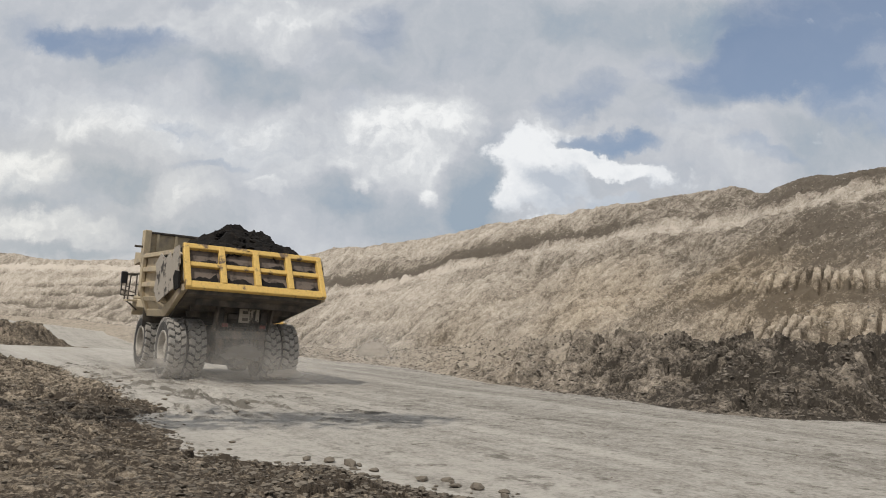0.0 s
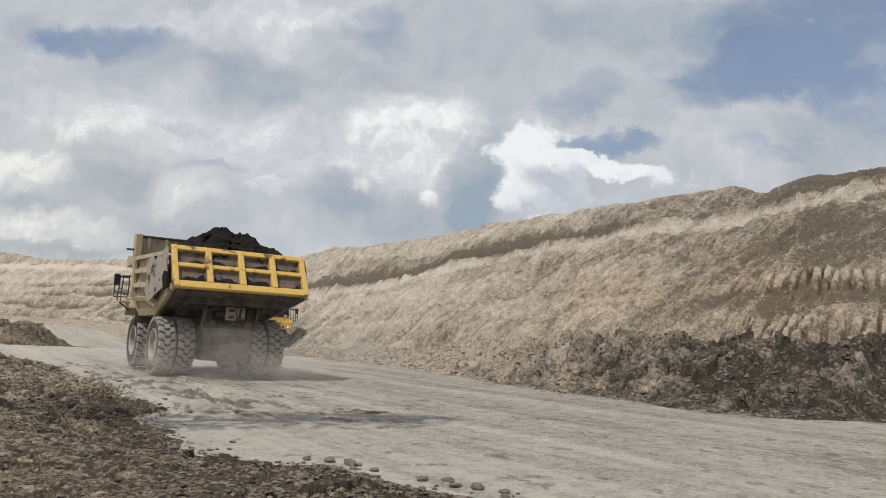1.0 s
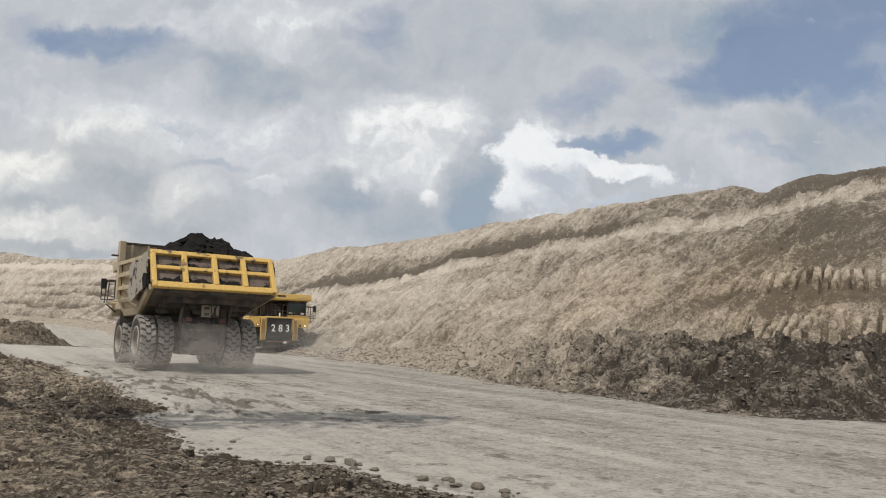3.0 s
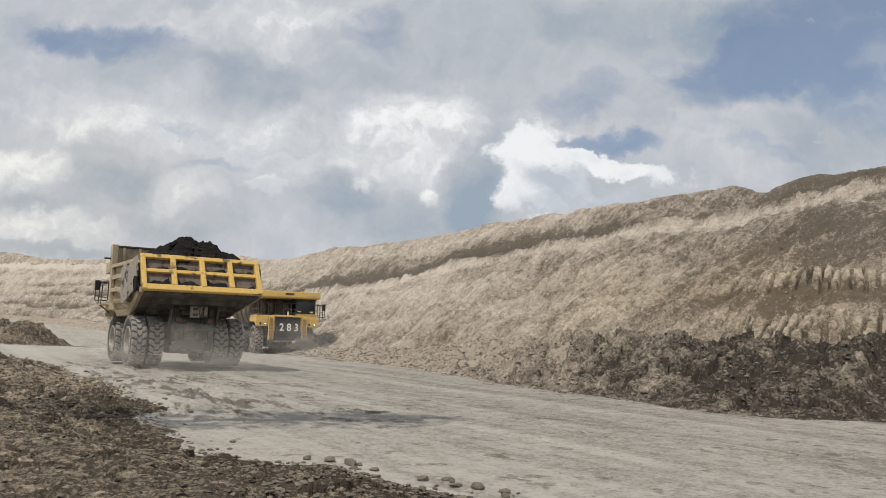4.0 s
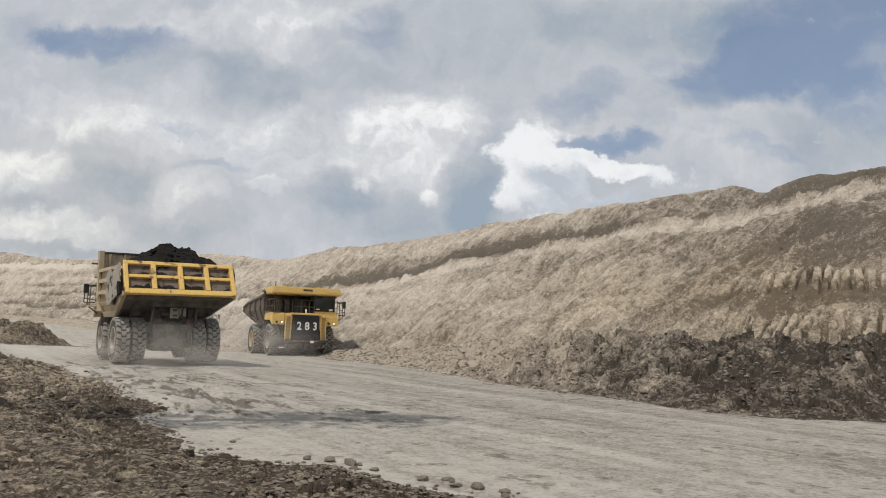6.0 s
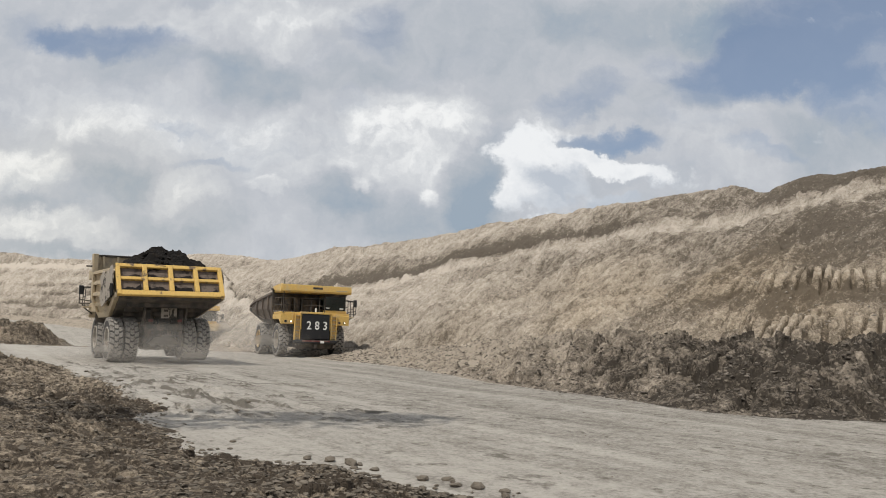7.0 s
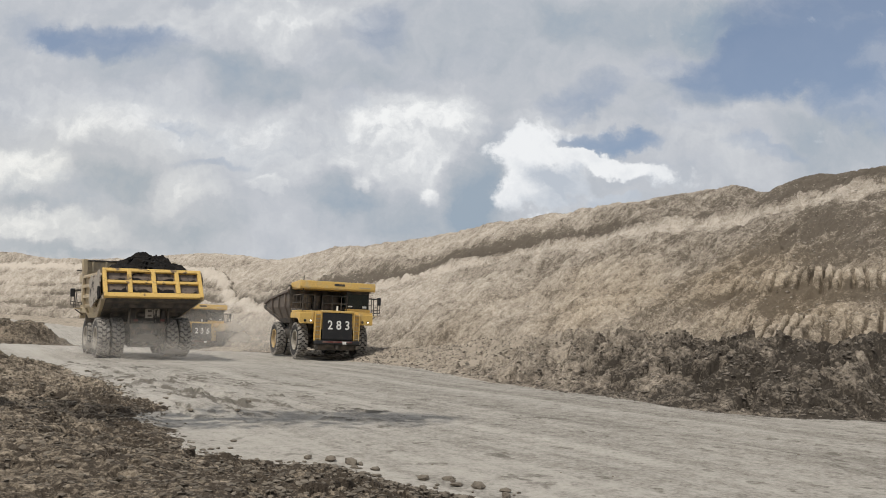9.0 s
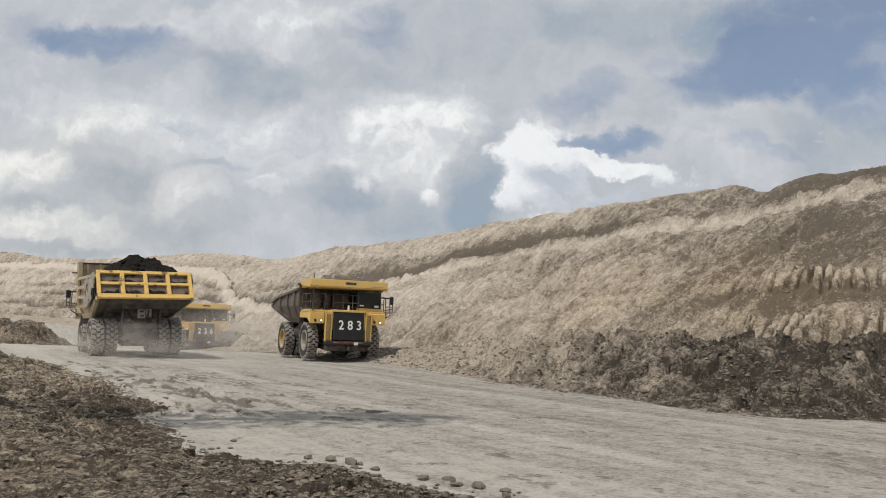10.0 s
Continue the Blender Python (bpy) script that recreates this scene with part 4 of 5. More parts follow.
                part("side_rib", tuck(prism(bm_new(), [(x - 0.09, zb), (x + 0.09, zb), (x + 0.09, 3.5), (x + 0.09, zt - 0.26 - 0.08 * (4.2 - x)), (x - 0.09, zt - 0.26 - 0.08 * (4.2 - x)), (x - 0.09, 3.5)], ys[0], ys[1] - 0.02)), M_BODY_DARK, S)
    hb = zt + (0.95 if loaded else 0.2)
    # On empty trucks the dark material stands for shade under the canopy.
    H = part("headboard", prism(bm_new(), [(4.15, 3.4), (4.3, 3.4), (4.35, hb), (4.2, hb)], -2.75, 2.75, 0.01), M_TAN if loaded else M_STEEL, T)
    part("rail", box(bm_new(), 4.1, 4.42, -2.86, 2.86, hb - 0.02, hb + 0.08, 0.02), M_STEEL, H)
    for y in (-2.1, -1.2, -0.3, 0.6, 1.5, 2.3):
        part("headboard_rib", box(bm_new(), 4.08, 4.15, y - 0.06, y + 0.06, 4.4, hb - 0.02), M_TAN if loaded else M_STEEL, H)
    if loaded:
        for sgn in (1, -1):
            ys = sorted((sgn * 2.62, sgn * 2.92))
            part("corner_post", box(bm_new(), 3.95, 4.45, ys[0], ys[1], zt - 0.45, hb + 0.12, 0.03), M_TAN, H)
            part("peg", rod(bm_new(), (4.2, sgn * 2.9, zt + 0.32), (4.2, sgn * 3.25, zt + 0.32), 0.05, 10), M_STEEL, H)
    # canopy over the cab
    C = part("canopy", prism(bm_new(), [(4.2, 4.72), (4.2, 5.0), (6.6, 5.2), (6.72, 4.85), (6.66, 4.72)], -2.62, 2.62, 0.03), M_YELLOW, T, "dusty bright yellow canopy over the cab")
    for sgn in (1, -1):
        ys = sorted((sgn * 2.6, sgn * 2.7))
        part("canopy_rail", prism(bm_new(), [(4.2, 4.95), (4.2, 5.18), (6.62, 5.3), (6.72, 4.9), (6.6, 4.7)], ys[0], ys[1], 0.01), M_YELLOW, C)
    part("front_lip", prism(bm_new(), [(6.6, 4.78), (6.74, 4.82), (6.70, 5.28), (6.6, 5.28)], -2.62, 2.62, 0.015), M_YELLOW, C)
    part("badge", box(bm_new(), 6.715, 6.745, -0.32, 0.42, 4.99, 5.14, 0.01), M_STEEL, C)
    part("badge", box(bm_new(), 6.715, 6.745, 1.5, 2.35, 4.90, 4.98, 0.01), M_TAN, C)
    if loaded:
        tailgate(T)
        coal_heap(T)


def tailgate(T):
    """Framed tailgate of two rows of four panels, leaning forward at the top."""
    ang = math.atan2(0.97, 1.69)
    ht, wb = 1.95, 2.82
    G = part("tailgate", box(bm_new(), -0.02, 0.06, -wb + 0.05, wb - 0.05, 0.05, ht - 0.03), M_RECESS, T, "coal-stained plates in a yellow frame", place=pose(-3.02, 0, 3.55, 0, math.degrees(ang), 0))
    rails = [(-wb, wb, 0.0, 0.30), (-wb, wb, ht - 0.22, ht), (-wb + 0.2, wb - 0.2, 0.96, 1.16)]
    for k, (y0, y1, z0, z1) in enumerate(rails):
        part("gate_rail", box(bm_new(), -0.2 if k < 2 else -0.17, 0.0, y0, y1, z0, z1, 0.03), M_YELLOW_WORN, G)
    for k in range(5):
        y = -wb + 0.11 + k * (2 * wb - 0.22) / 4
        w = 0.11 if k in (0, 4) else 0.12
        part("gate_post", box(bm_new(), -0.225, 0.0, y - w, y + w, 0.03 if k in (0, 4) else 0.28, ht - 0.02, 0.03), M_YELLOW_WORN, G)
    rnd = random.Random(3)
    for k in range(4):
        for j in range(2):
            y0 = -wb + 0.34 + k * (2 * wb - 0.22) / 4
            z0, tall = (0.30, 0.42) if j == 0 else (1.16, 0.28)
            bm = bm_new()
            n, ph = 22, rnd.uniform(0, 20)
            rows = []
            for i in range(n + 1):
                y = y0 + 1.17 * i / n
                h = tall * (0.55 + 0.75 * noise.fractal((y * 1.4 + ph, ph, 0), 1.0, 2.0, 4)) + 0.03 * rnd.random()
                h = max(0.03, min(h, tall * 1.3))
                rows.append([bm.verts.new(q) for q in ((-0.17, y, z0 - 0.02), (-0.13 + 0.02 * rnd.random(), y, z0 + h * 0.35), (-0.07 + 0.02 * rnd.random(), y, z0 + h * 0.75), (-0.015, y, z0 + h), (0.0, y, z0 - 0.02))])
            for p, q in zip(rows[:-1], rows[1:]):
                for i in range(5):
                    bm.faces.new((p[i], p[(i + 1) % 5], q[(i + 1) % 5], q[i]))
            bm.faces.new(rows[0])
            bm.faces.new(rows[-1][::-1])
            part("coal_spill", bm, M_COAL, G)


def front(T, text):
    """Front end: grille with number, ladders, bumper, deck, cab, rails, lamps and mirrors."""
    bm = prism(bm_new(), [(4.0, 2.0), (6.7, 2.0), (6.7, 3.2), (6.0, 3.3), (4.0, 3.3)], -1.2, 1.2, 0.03)
    E = part("engine_hood", bm, M_YELLOW, T)
    g = part("grille", prism(bm_new(), [(6.6, 1.32), (6.88, 1.32), (6.76, 3.14), (6.6, 3.14)], -1.05, 1.05, 0.02), M_BLACK, T, "black ribbed radiator grille")
    for k in range(15):
        z = 1.42 + k * 0.115
        x = 6.88 - (z - 1.32) * 0.066
        part("slat", box(bm_new(), x - 0.02, x + 0.025, -1.0, 1.0, z, z + 0.045), M_BLACK, g)
    part("grille_top", box(bm_new(), 6.55, 6.82, -1.2, 1.2, 3.15, 3.3, 0.03), M_YELLOW, T)
    tilt = math.degrees(math.atan(0.066))
    if text:
        words("number", text, 0.86, M_WHITE, g, pose(6.85, 0.08, 2.28, 90 - tilt, 0, 90) @ Matrix.Diagonal((0.86, 0.98, 1.0, 1.0)), 0.02, 1.66)
    # ladders beside the grille
    for y in (-1.38, 1.38):
        lad = part("ladder", box(bm_new(), 6.5, 6.66, y - 0.2, y + 0.2, 1.25, 3.15, 0.02), M_YELLOW, T)
        for sd in (-1, 1):
            part("stile", box(bm_new(), 6.64, 6.84, y + sd * 0.19 - 0.025, y + sd * 0.19 + 0.025, 1.2, 3.2), M_YELLOW, lad)
        for k in range(7):
            part("tread_step", box(bm_new(), 6.66, 6.82, y - 0.17, y + 0.17, 1.35 + 0.27 * k, 1.40 + 0.27 * k), M_TAN, lad)
    b = part("bumper", box(bm_new(), 6.5, 6.98, -1.6, 1.6, 1.0, 1.26, 0.05), M_BLACK, T)
    part("stripe", box(bm_new(), 6.97, 6.995, -1.05, 1.05, 1.12, 1.22), M_RED, b, "faded red band")
    part("plate", box(bm_new(), 6.985, 7.01, 0.35, 0.62, 1.02, 1.2, 0.01), M_WHITE, b)
    for y in (-1.45, 0.0, 1.45):
        part("tow_eye", box(bm_new(), 6.6, 6.95, y - 0.1, y + 0.1, 0.66, 0.94, 0.03), M_STEEL, b)
    part("belly_guard", prism(bm_new(), [(4.3, 0.75), (6.5, 0.6), (6.7, 0.95), (6.5, 1.3), (4.3, 1.35)], -1.35, 1.35, 0.03), M_STEEL, T)
    # deck with fenders
    part("deck", box(bm_new(), 4.45, 6.55, -2.62, 2.62, 3.12, 3.26, 0.03), M_YELLOW, T)
    for sgn in (1, -1):
        ys = sorted((sgn * 1.62, sgn * 2.62))
        F = part("fender", prism(bm_new(), [(4.2, 2.72), (5.9, 2.72), (6.62, 2.35), (6.62, 3.12), (4.2, 3.12)], ys[0], ys[1], 0.04), M_YELLOW, T)
        for k, z in enumerate((2.55, 2.55)):
            y = sgn * (1.85 + 0.4 * k)
            hl = part("headlamp", rod(bm_new(), (6.58, y, z + 0.02), (6.66, y, z + 0.02), 0.095, 16), M_STEEL, F)
            if k == 1 or sgn < 0:
                part("lens", rod(bm_new(), (6.66, y, z + 0.02), (6.68, y, z + 0.02), 0.055, 16), M_LAMP if k == (1 if sgn > 0 else 0) else M_GLASS, hl, "headlamp lens")
        part("mud_flap", box(bm_new(), 4.1, 4.16, ys[0], ys[1], 1.9, 2.9), M_STEEL, F)
    # cab on the left
    cab = part("cab", box(bm_new(), 4.75, 6.2, 0.75, 2.45, 3.26, 4.62, 0.05), M_STEEL, T, "dusty dark cab with large windows")
    part("windscreen", box(bm_new(), 6.2, 6.23, 0.85, 2.36, 3.5, 4.5, 0.01), M_GLASS, cab)
    for sgn, y in ((1, 2.45), (-1, 0.72)):
        part("side_window", box(bm_new(), 4.95, 6.05, y, y + 0.03, 3.6, 4.48, 0.01), M_GLASS, cab)
    part("cab_sill", box(bm_new(), 6.1, 6.3, 0.7, 2.5, 3.26, 3.48, 0.02), M_YELLOW, cab)
    part("paper", box(bm_new(), 6.232, 6.238, 1.95, 2.25, 3.56, 3.7), M_WHITE, cab)
    part("paper", box(bm_new(), 6.232, 6.238, 0.9, 1.2, 3.62, 3.7), M_WHITE, cab)
    part("cab_roof", box(bm_new(), 4.7, 6.35, 0.7, 2.5, 4.62, 4.7, 0.02), M_STEEL, cab)
    # equipment on the other side of the deck
    part("air_cleaner", rod(bm_new(), (5.2, -1.75, 3.26), (5.2, -1.75, 4.3), 0.26, 18), M_STEEL, T, smooth=True)
    part("air_cleaner", rod(bm_new(), (5.2, -1.1, 3.26), (5.2, -1.1, 4.3), 0.26, 18), M_STEEL, T, smooth=True)
    part("control_cabinet", box(bm_new(), 4.6, 5.1, -0.6, 0.5, 3.26, 4.3, 0.04), M_STEEL, T)
    part("beacon", rod(bm_new(), (6.45, 0.05, 3.3), (6.45, 0.05, 3.62), 0.07, 10), M_WHITE, T, "small white marker on the deck")
    # handrails
    def railing(pts, name="handrail", hgt=1.05):
        bm = bm_new()
        for p, q in zip(pts[:-1], pts[1:]):
            for z in (hgt, hgt * 0.5):
                rod(bm, (p[0], p[1], 3.26 + z), (q[0], q[1], 3.26 + z), 0.028, 6)
        for p in pts:
            rod(bm, (p[0], p[1], 3.2), (p[0], p[1], 3.26 + hgt), 0.03, 6)
        part(name, bm, M_STEEL, T)
    railing([(6.5, -1.05), (6.5, -0.35), (6.5, 0.3), (6.5, 0.7)])
    railing([(6.45, -1.6), (6.45, -2.1), (6.45, -2.55), (5.5, -2.58), (4.6, -2.58)])
    railing([(6.4, 2.56), (5.5, 2.58), (4.6, 2.58)])
    # antenna staff at the corner, mirrors
    part("staff", rod(bm_new(), (6.6, -2.45, 3.2), (6.6, -2.45, 5.6), 0.035, 8), M_STEEL, T)
    for sgn in (1,):
        y = sgn * 2.62
        mm = part("mirror", box(bm_new(), 6.28, 6.4, *sorted((y + sgn * 0.38, y + sgn * 0.66)), 3.8, 4.35, 0.04), M_BLACK, T)
        bm = rod(bm_new(), (6.3, y, 3.4), (6.34, y + sgn * 0.6, 3.5), 0.03, 6)
        rod(bm, (6.34, y + sgn * 0.6, 3.5), (6.34, y + sgn * 0.6, 3.9), 0.03, 6)
        rod(bm, (6.3, y, 4.2), (6.34, y + sgn * 0.6, 4.2), 0.025, 6)
        rod(bm, (6.3, y, 3.25), (6.3, y + sgn * 0.62, 3.25), 0.03, 6)
        rod(bm, (6.3, y + sgn * 0.62, 3.25), (6.34, y + sgn * 0.6, 3.5), 0.03, 6)
        part("bracket", bm, M_STEEL, mm)
        # boarding platform and its rails under the mirror
        pf = part("boarding_platform", box(bm_new(), 5.6, 6.45, *sorted((y, y + sgn * 0.45)), 2.98, 3.06, 0.01), M_TAN, T)
        for x in (5.65, 6.4):
            bm = rod(bm_new(), (x, y + sgn * 0.42, 3.02), (x, y + sgn * 0.36, 4.25), 0.03, 8)
            rod(bm, (x, y + sgn * 0.36, 4.25), (x, y - sgn * 0.02, 4.25), 0.03, 8)
            part("post", bm, M_STEEL, pf, smooth=True)
        bm = rod(bm_new(), (5.65, y + sgn * 0.36, 4.25), (6.4, y + sgn * 0.36, 4.25), 0.03, 8)
        rod(bm, (5.65, y + sgn * 0.39, 3.65), (6.4, y + sgn * 0.39, 3.65), 0.025, 8)
        part("rail", bm, M_STEEL, pf, smooth=True)
        part("brace", rod(bm_new(), (6.0, y + sgn * 0.4, 3.0), (6.0, y - sgn * 0.1, 2.6), 0.035, 8), M_STEEL, pf)
    # exhaust and tanks at the sides
    part("fuel_tank", rod(bm_new(), (1.5, -1.7, 1.75), (3.1, -1.7, 1.75), 0.55, 20), M_STEEL, T, smooth=True)
    part("hydraulic_tank", rod(bm_new(), (1.6, 1.7, 1.75), (3.0, 1.7, 1.75), 0.5, 20), M_STEEL, T, smooth=True)


TRUCK_LOADED, WHEELS_LOADED = haul_truck("", True)
TRUCK_283, WHEELS_283 = haul_truck("283", False)
TRUCK_236, WHEELS_236 = haul_truck("236", False)


# ---- clods and lumps ----
M_TAN_LUMP = material("tan_lump", (0.33, 0.29, 0.24), 0.95, vary=0.35, bump=0.02)


def clod_mesh(seed, flat):
    rnd = random.Random(seed)
    bm = bm_new()
    lump(bm, (0, 0, 0), 1.0, rnd, flat)
    me = bpy.data.meshes.new("clod")
    bm.to_mesh(me)
    bm.free()
    me.materials.append(M_CLOD)
    return me


def scatter_clods():
    """Single clods on the near edge of the road, and the mass of smaller ones on the bank and the berm."""
    rnd = random.Random(11)
    meshes = [clod_mesh(k, 0.5) for k in range(8)]
    spots = []
    # the row of clods along the lower edge of the bank
    for k in range(70):
        s = rnd.uniform(8.3, 14.5)
        u = bank_edge(s) + rnd.gauss(0.1, 0.32)
        spots.append((s, u, rnd.uniform(0.03, 0.11)))
    for k in range(70):
        s = rnd.uniform(15, 36)
        u = bank_edge(s) + rnd.gauss(0.1, 0.8)
        spots.append((s, u, rnd.uniform(0.04, 0.15)))
    # loose stones out on the road
    for k in range(70):
        spots.append((rnd.uniform(9, 34), rnd.uniform(7, 20), rnd.uniform(0.012, 0.045)))
    for s, u, r in ((10.6, 6.65, 0.17), (10.35, 6.95, 0.13), (12.6, 6.0, 0.24), (12.2, 6.2, 0.18), (12.9, 5.7, 0.16), (11.6, 6.35, 0.15), (9.6, 7.0, 0.17), (9.9, 6.8, 0.14), (9.2, 7.2, 0.12), (21.6, 7.6, 0.2)):
        spots.append((s, u, r))
    for k, (s, u, r) in enumerate(spots):
        x, y = HEAD * s + PERP * u
        ob = new("clod", meshes[k % 8])
        ob.matrix_basis = Matrix.Translation((x, y, height(x, y) + r * 0.18)) @ pose(0, 0, 0, 0, 0, rnd.uniform(0, 360)) @ Matrix.Diagonal((r, r * rnd.uniform(0.6, 1), r * rnd.uniform(0.6, 1.0), 1))
        tagged(ob, "dry grey-brown mud clod lying on the road edge", "clod", "clods by the road")

    def mass(name, mat, count, place, size, flat, label, seed):
        rr = random.Random(seed)
        pts = [place(rr) for _ in range(count)]
        xs = np.array([p[0] for p in pts])
        ys = np.array([p[1] for p in pts])
        zs = terrain(xs, ys)[0]
        base = bm_new()
        bmesh.ops.create_icosphere(base, subdivisions=1, radius=1.0)
        bv = np.array([v.co[:] for v in base.verts])
        bf = np.array([[v.index for v in f.verts] for f in base.faces])
        base.free()
        g = np.random.default_rng(seed)
        n, nv = len(pts), len(bv)
        jit = g.uniform(0.68, 1.25, (n, nv, 1))
        sz = g.uniform(size[0] ** 0.5, size[1] ** 0.5, (n, 1, 1)) ** 2
        scl = np.stack([g.uniform(0.7, 1.5, n), g.uniform(0.6, 1.1, n), g.uniform(0.5, 0.9, n) * flat], -1)[:, None, :]
        v = bv[None] * jit * scl
        tx, tz = g.uniform(-0.5, 0.5, n), g.uniform(0, 6.28, n)
        c, s_ = np.cos(tx)[:, None], np.sin(tx)[:, None]
        v = np.stack([v[..., 0], v[..., 1] * c - v[..., 2] * s_, v[..., 1] * s_ + v[..., 2] * c], -1)
        c, s_ = np.cos(tz)[:, None], np.sin(tz)[:, None]
        v = np.stack([v[..., 0] * c - v[..., 1] * s_, v[..., 0] * s_ + v[..., 1] * c, v[..., 2]], -1) * sz
        v = v + np.stack([xs, ys, zs], -1)[:, None, :] + np.array([0, 0, 1.0]) * sz * 0.12
        f = (bf[None] + (np.arange(n) * nv)[:, None, None]).reshape(-1, 3)
        me = bpy.data.meshes.new(name)
        me.from_pydata(v.reshape(-1, 3).tolist(), [], f.tolist())
        me.materials.append(mat)
        tagged(new(name, me), label, "rubble", kind="stuff")

    def on_bank(rr):
        s = 7 + 40 * rr.random() ** 1.7
        u = bank_edge(s) - abs(rr.gauss(0, 1)) * (1.5 + s * 0.14) + 0.2
        p = HEAD * s + PERP * u
        return p[0], p[1]

    def on_berm(rr):
        s = 10 + 60 * rr.random() ** 1.4
        d = rr.uniform(0.1, 6.3 if s < 45 else 4.5)
        u = 23.2 - np.interp(s, (5, 12, 14, 18, 24, 30, 42, 53, 70), (-2, -1.6, 1.0, 2.2, 1.8, 1.0, -0.9, -0.6, 0.2)) + d
        p = HEAD * s + PERP * u
        return p[0], p[1]

    def on_wall(rr):
        s = 14 + 80 * rr.random() ** 1.3
        p = HEAD * s + PERP * rr.uniform(29, 48)
        return p[0], p[1]

    def on_heap(rr):
        return -50 + rr.gauss(0, 4.5), 82 + rr.gauss(0, 3.5)

    mass("bank_rubble", M_CLOD, 13000, on_bank, (0.008, 0.06), 0.5, "broken dry mud clods strewn over the bank", 21)
    mass("berm_rubble", M_ROCK, 7000, on_berm, (0.015, 0.10), 0.65, "dark broken spoil lumps along the berm", 22)
    mass("wall_rubble", M_TAN_LUMP, 4000, on_wall, (0.02, 0.08), 0.8, "loose tan lumps on the pit face", 23)
    mass("heap_rubble", M_CLOD, 1500, on_heap, (0.03, 0.2), 0.7, "broken mud lumps on the heap", 24)


scatter_clods()


# ---- dust ----
def dust_material():
    """Thin haze: a pale scatter that fades towards the rim of each puff."""
    m = bpy.data.materials.new("road_dust")
    m.use_nodes = True
    N = Nodes(m.node_tree)
    m.node_tree.nodes.remove(m.node_tree.nodes["Principled BSDF"])
    out = m.node_tree.nodes["Material Output"]
    co = N.add("ShaderNodeTexCoord").outputs["Object"]
    ln = N.add("ShaderNodeVectorMath", op="LENGTH")
    N.link(N.scaled(co, 1, 0.0, 1), ln.inputs[0])
    a = N.math("MULTIPLY", N.ramp(ln.outputs["Value"], 0.1, 0.98, 1.0, 0.0), N.ramp(N.noise(co, 1.5, 5.0, 0.6), 0.15, 0.8))
    a = N.math("MULTIPLY", a, 0.52)
    tr, df = N.add("ShaderNodeBsdfTransparent"), N.add("ShaderNodeBsdfDiffuse")
    df.inputs[0].default_value = (0.80, 0.75, 0.68, 1)
    tl = N.add("ShaderNodeBsdfTranslucent")
    tl.inputs[0].default_value = (0.80, 0.75, 0.68, 1)
    both = N.add("ShaderNodeMixShader")
    N.link(df.outputs[0], both.inputs[1])
    N.link(tl.outputs[0], both.inputs[2])
    mx = N.add("ShaderNodeMixShader")
    N.link(a, mx.inputs[0])
    N.link(tr.outputs[0], mx.inputs[1])
    N.link(both.outputs[0], mx.inputs[2])
    N.link(mx.outputs[0], out.inputs[0])
    return m


M_DUST = dust_material()


def dust_cloud(spots, label):
    """A drifting cloud made of thin lens-shaped puffs at (x, y, z, radius, height)."""
    C = new("dust_cloud")
    me = None
    for x, y, z, r, h in spots:
        if me is None:
            bm = bm_new()
            bmesh.ops.create_uvsphere(bm, u_segments=32, v_segments=20, radius=1.0)
            bmesh.ops.delete(bm, geom=[v for v in bm.verts if v.co.y > 0.01], context="VERTS")
            ob = part("puff", bm, M_DUST, C, smooth=True)
            me = ob.data
        else:
            ob = new("puff", me)
            ob.parent = C
        ob.matrix_basis = Matrix.LocRotScale((x, y, z), Euler((0, 0, radians(15))), (r, r * 0.22, h))
        ob.visible_shadow = False
    return tagged(C, label, "dust")


DUST_LOADED = dust_cloud([(-2.7, -2.6, 0.5, 2.6, 1.2), (0.4, -3.4, 0.9, 4.4, 1.9), (2.2, -3.8, 0.4, 3.8, 1.1), (4.8, 0.5, 1.0, 4.0, 2.2)], "pale road dust whirling low round the wheels")
DUST_FAR = dust_cloud([(-3.5, 0.0, 1.3, 7.5, 3.0), (4.0, 1.5, 1.3, 7.5, 3.2), (1.0, 3.0, 1.8, 11.0, 4.4)], "pale dust hanging over the road between the trucks")


# ---- unseen tree beside the bank, added only to cast shade on the road ----
def tree(x, y):
    T = new("tree")
    T.matrix_basis = pose(x, y, height(x, y) - 0.1)
    rnd = random.Random(8)
    bm = rod(bm_new(), (0, 0, 0), (0.3, 0.2, 11.0), 0.24, 12, 0.13)
    limbs = []
    for k in range(15):
        a, z = k * 2.4, 10.2 + 0.1 * k
        tip = (0.3 + 4.8 * math.cos(a), 0.2 + 2.3 * math.cos(a) + 0.75 * math.sin(a), z + 1.2)
        rod(bm, (0.27, 0.18, min(z, 10.9)), tip, 0.07, 6, 0.03)
        limbs.append(tip)
    part("trunk", bm, M_BARK, T)
    bm = bm_new()
    for tip in limbs:
        for i in range(90):
            p = Vector(tip) + Vector((rnd.gauss(0, 0.85), rnd.gauss(0, 0.45), rnd.gauss(0, 0.25)))
            m = Matrix.Translation(p) @ Euler((rnd.uniform(0, 6), rnd.uniform(0, 6), 0)).to_matrix().to_4x4() @ Matrix.Diagonal((0.24, 0.12, 1, 1))
            vs = [bm.verts.new(m @ Vector(q)) for q in ((-1, 0, 0), (0, -1, 0.02), (1, 0, 0), (0, 1, 0.02))]
            bm.faces.new(vs)
    part("crown", bm, M_LEAF, T)
    return tagged(T, "unseen stand-in tree added to cast shade on the road", "tree")


tree(-10.9, 13.0)


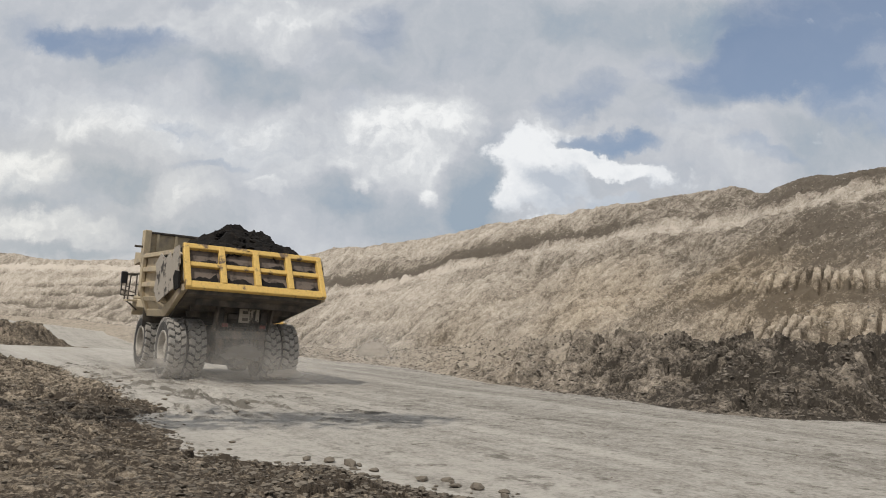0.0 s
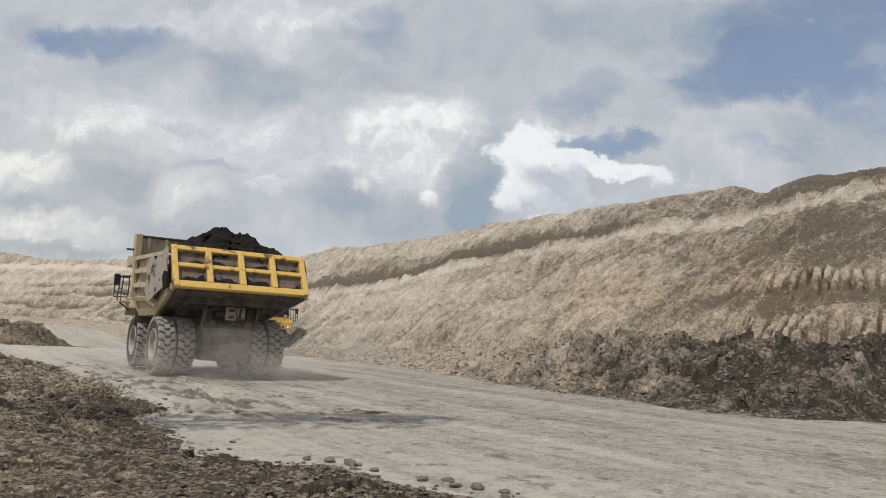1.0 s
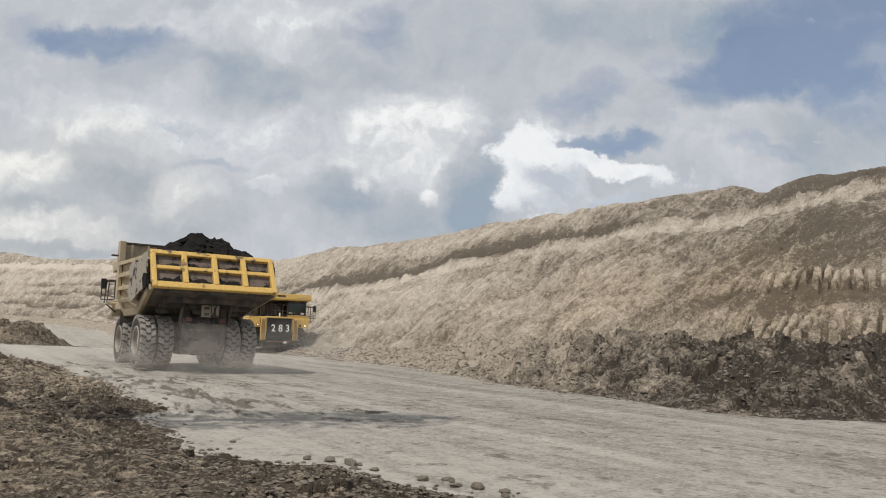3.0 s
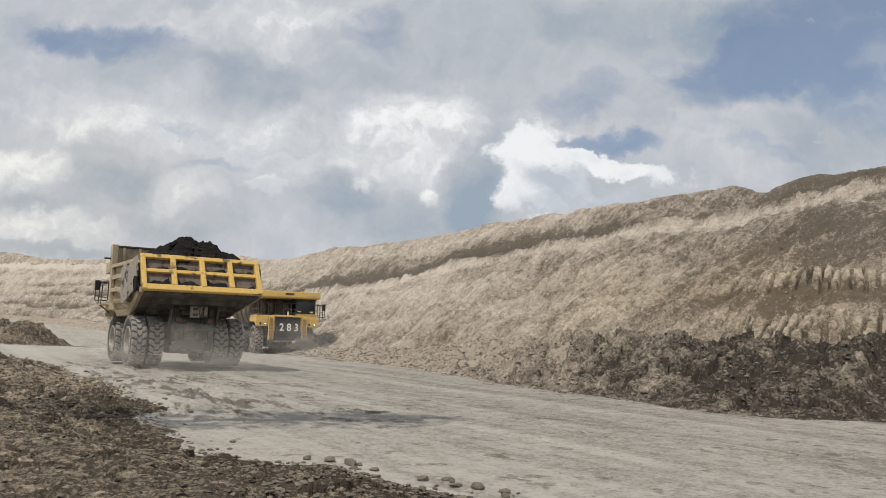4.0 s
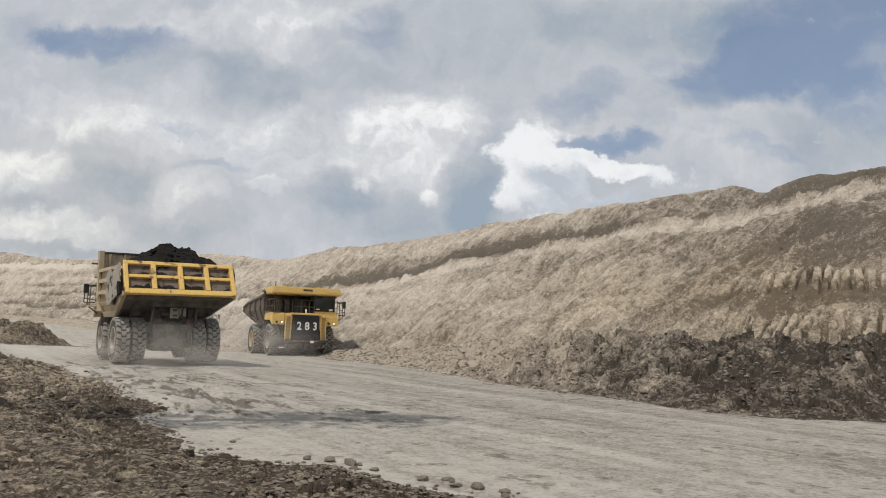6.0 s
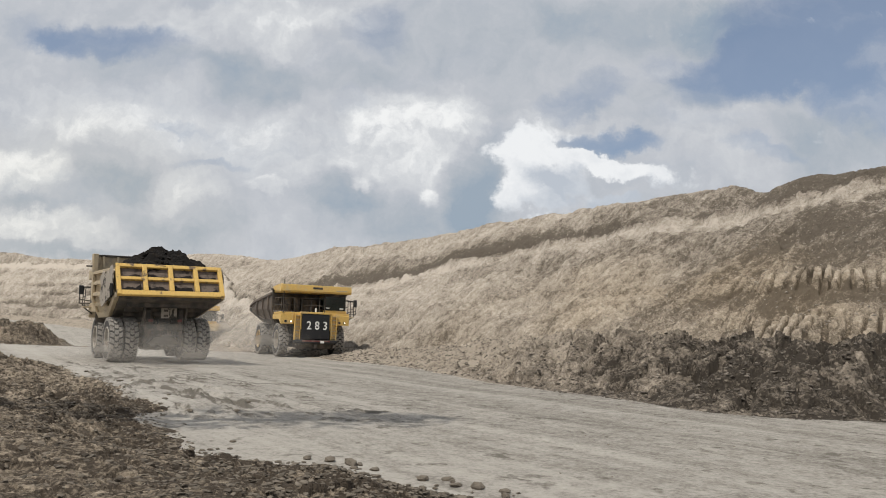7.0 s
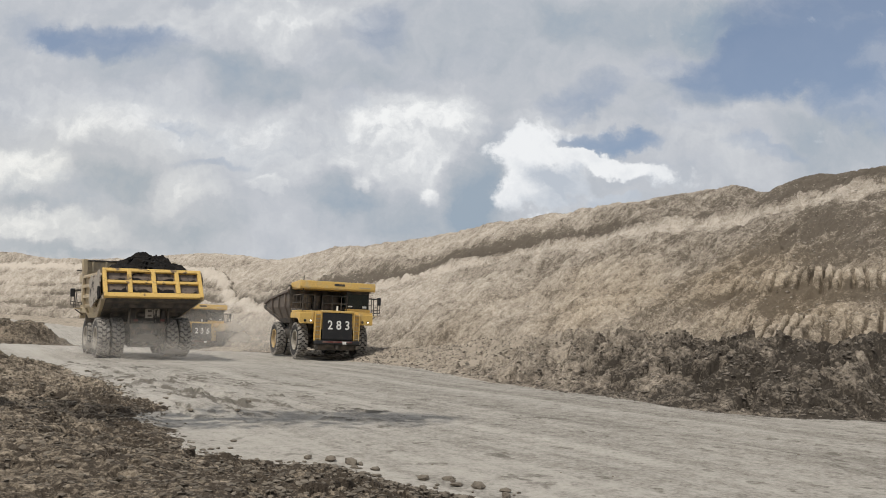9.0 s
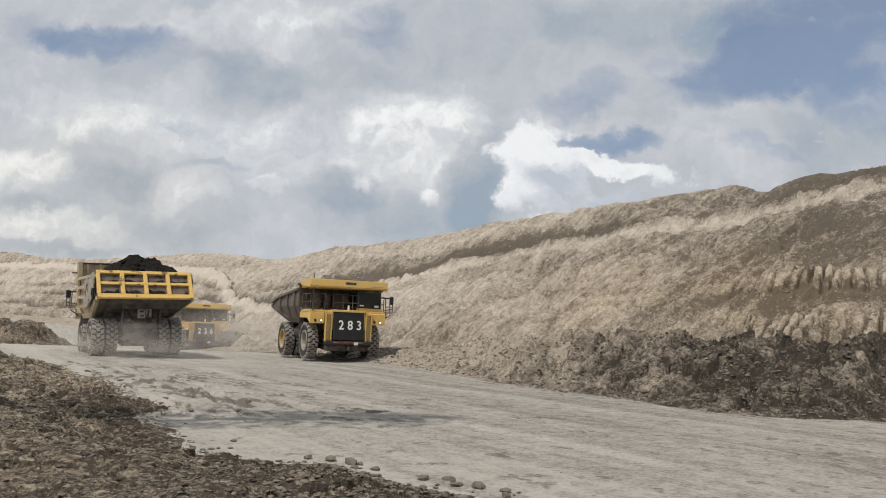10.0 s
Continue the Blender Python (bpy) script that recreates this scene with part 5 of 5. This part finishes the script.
# ---- things that move ----
def motions():
    """Keys the three trucks along the road and turns their wheels."""
    ts = [i * 0.5 for i in range(21)]

    def drive(truck, wheels, at):
        rows, dist, prev = [], 0.0, None
        spins = []
        for t in ts:
            x, y, z, rx, ry, rz = at(t)
            if prev:
                dist += math.hypot(x - prev[0], y - prev[1])
            prev = (x, y)
            rows.append((t, pose(x, y, z, rx, ry, rz)))
            spins.append((t, math.degrees(dist / R_TYRE)))
        walk(truck, rows)
        for w in wheels:
            home = w.matrix_basis.translation.copy()
            walk(w, [(t, pose(home.x, home.y, home.z, 0, a, 0)) for t, a in spins])

    def loaded(t):
        x = -8.85 - 0.935 * t - 0.0138 * t * t
        y = 32.8 + 1.545 * t + 0.0214 * t * t
        z = np.interp(t, (0, 2.5, 5, 7, 10), (0.0, 0.14, 0.10, 0.06, 0.0))
        roll = np.interp(t, (0, 2.5, 5, 7, 10), (1.3, 0.5, -0.9, -1.5, -2.2))
        pitch = np.interp(t, (0, 1.2, 2.5, 5, 7, 10), (1.6, 0.7, -0.4, 0.2, 0.2, -0.2))
        return x, y, z, roll, -pitch, 123.1

    def truck_283(t):
        x = -14.35 + 1.13 * (t - 5) - 0.013 * (t - 5) ** 2
        y = 68.42 - 2.27 * (t - 5) + 0.027 * (t - 5) ** 2
        return x, y, np.interp(t, (0, 2.5, 5, 7, 10), (-0.55, -0.4, -0.15, 0.0, 0.12)), 0.0, np.interp(t, (0, 5, 10), (-1.2, -1.0, 0.0)), -64.3

    def truck_236(t):
        return -28.7 + 0.93 * (t - 10), 91.5 - 1.9 * (t - 10), -0.95 + 0.6 * max(0.0, (5 - t) / 5), 0.0, 0.0, -64.0

    drive(TRUCK_LOADED, WHEELS_LOADED, loaded)
    drive(TRUCK_283, WHEELS_283, truck_283)
    drive(TRUCK_236, WHEELS_236, truck_236)
    # dust follows the loaded truck and trails behind the nearer empty one
    walk(DUST_LOADED, [(t, pose(loaded(t)[0] + 0.5, loaded(t)[1] - 0.5, 0.0, 0, 0, 3 * math.sin(t))) for t in ts])
    walk(DUST_FAR, [(t, pose(truck_283(t)[0] - 6.0, truck_283(t)[1] + 8.0, 0.0, 0, 0, 0.6 * t)) for t in ts])


motions()
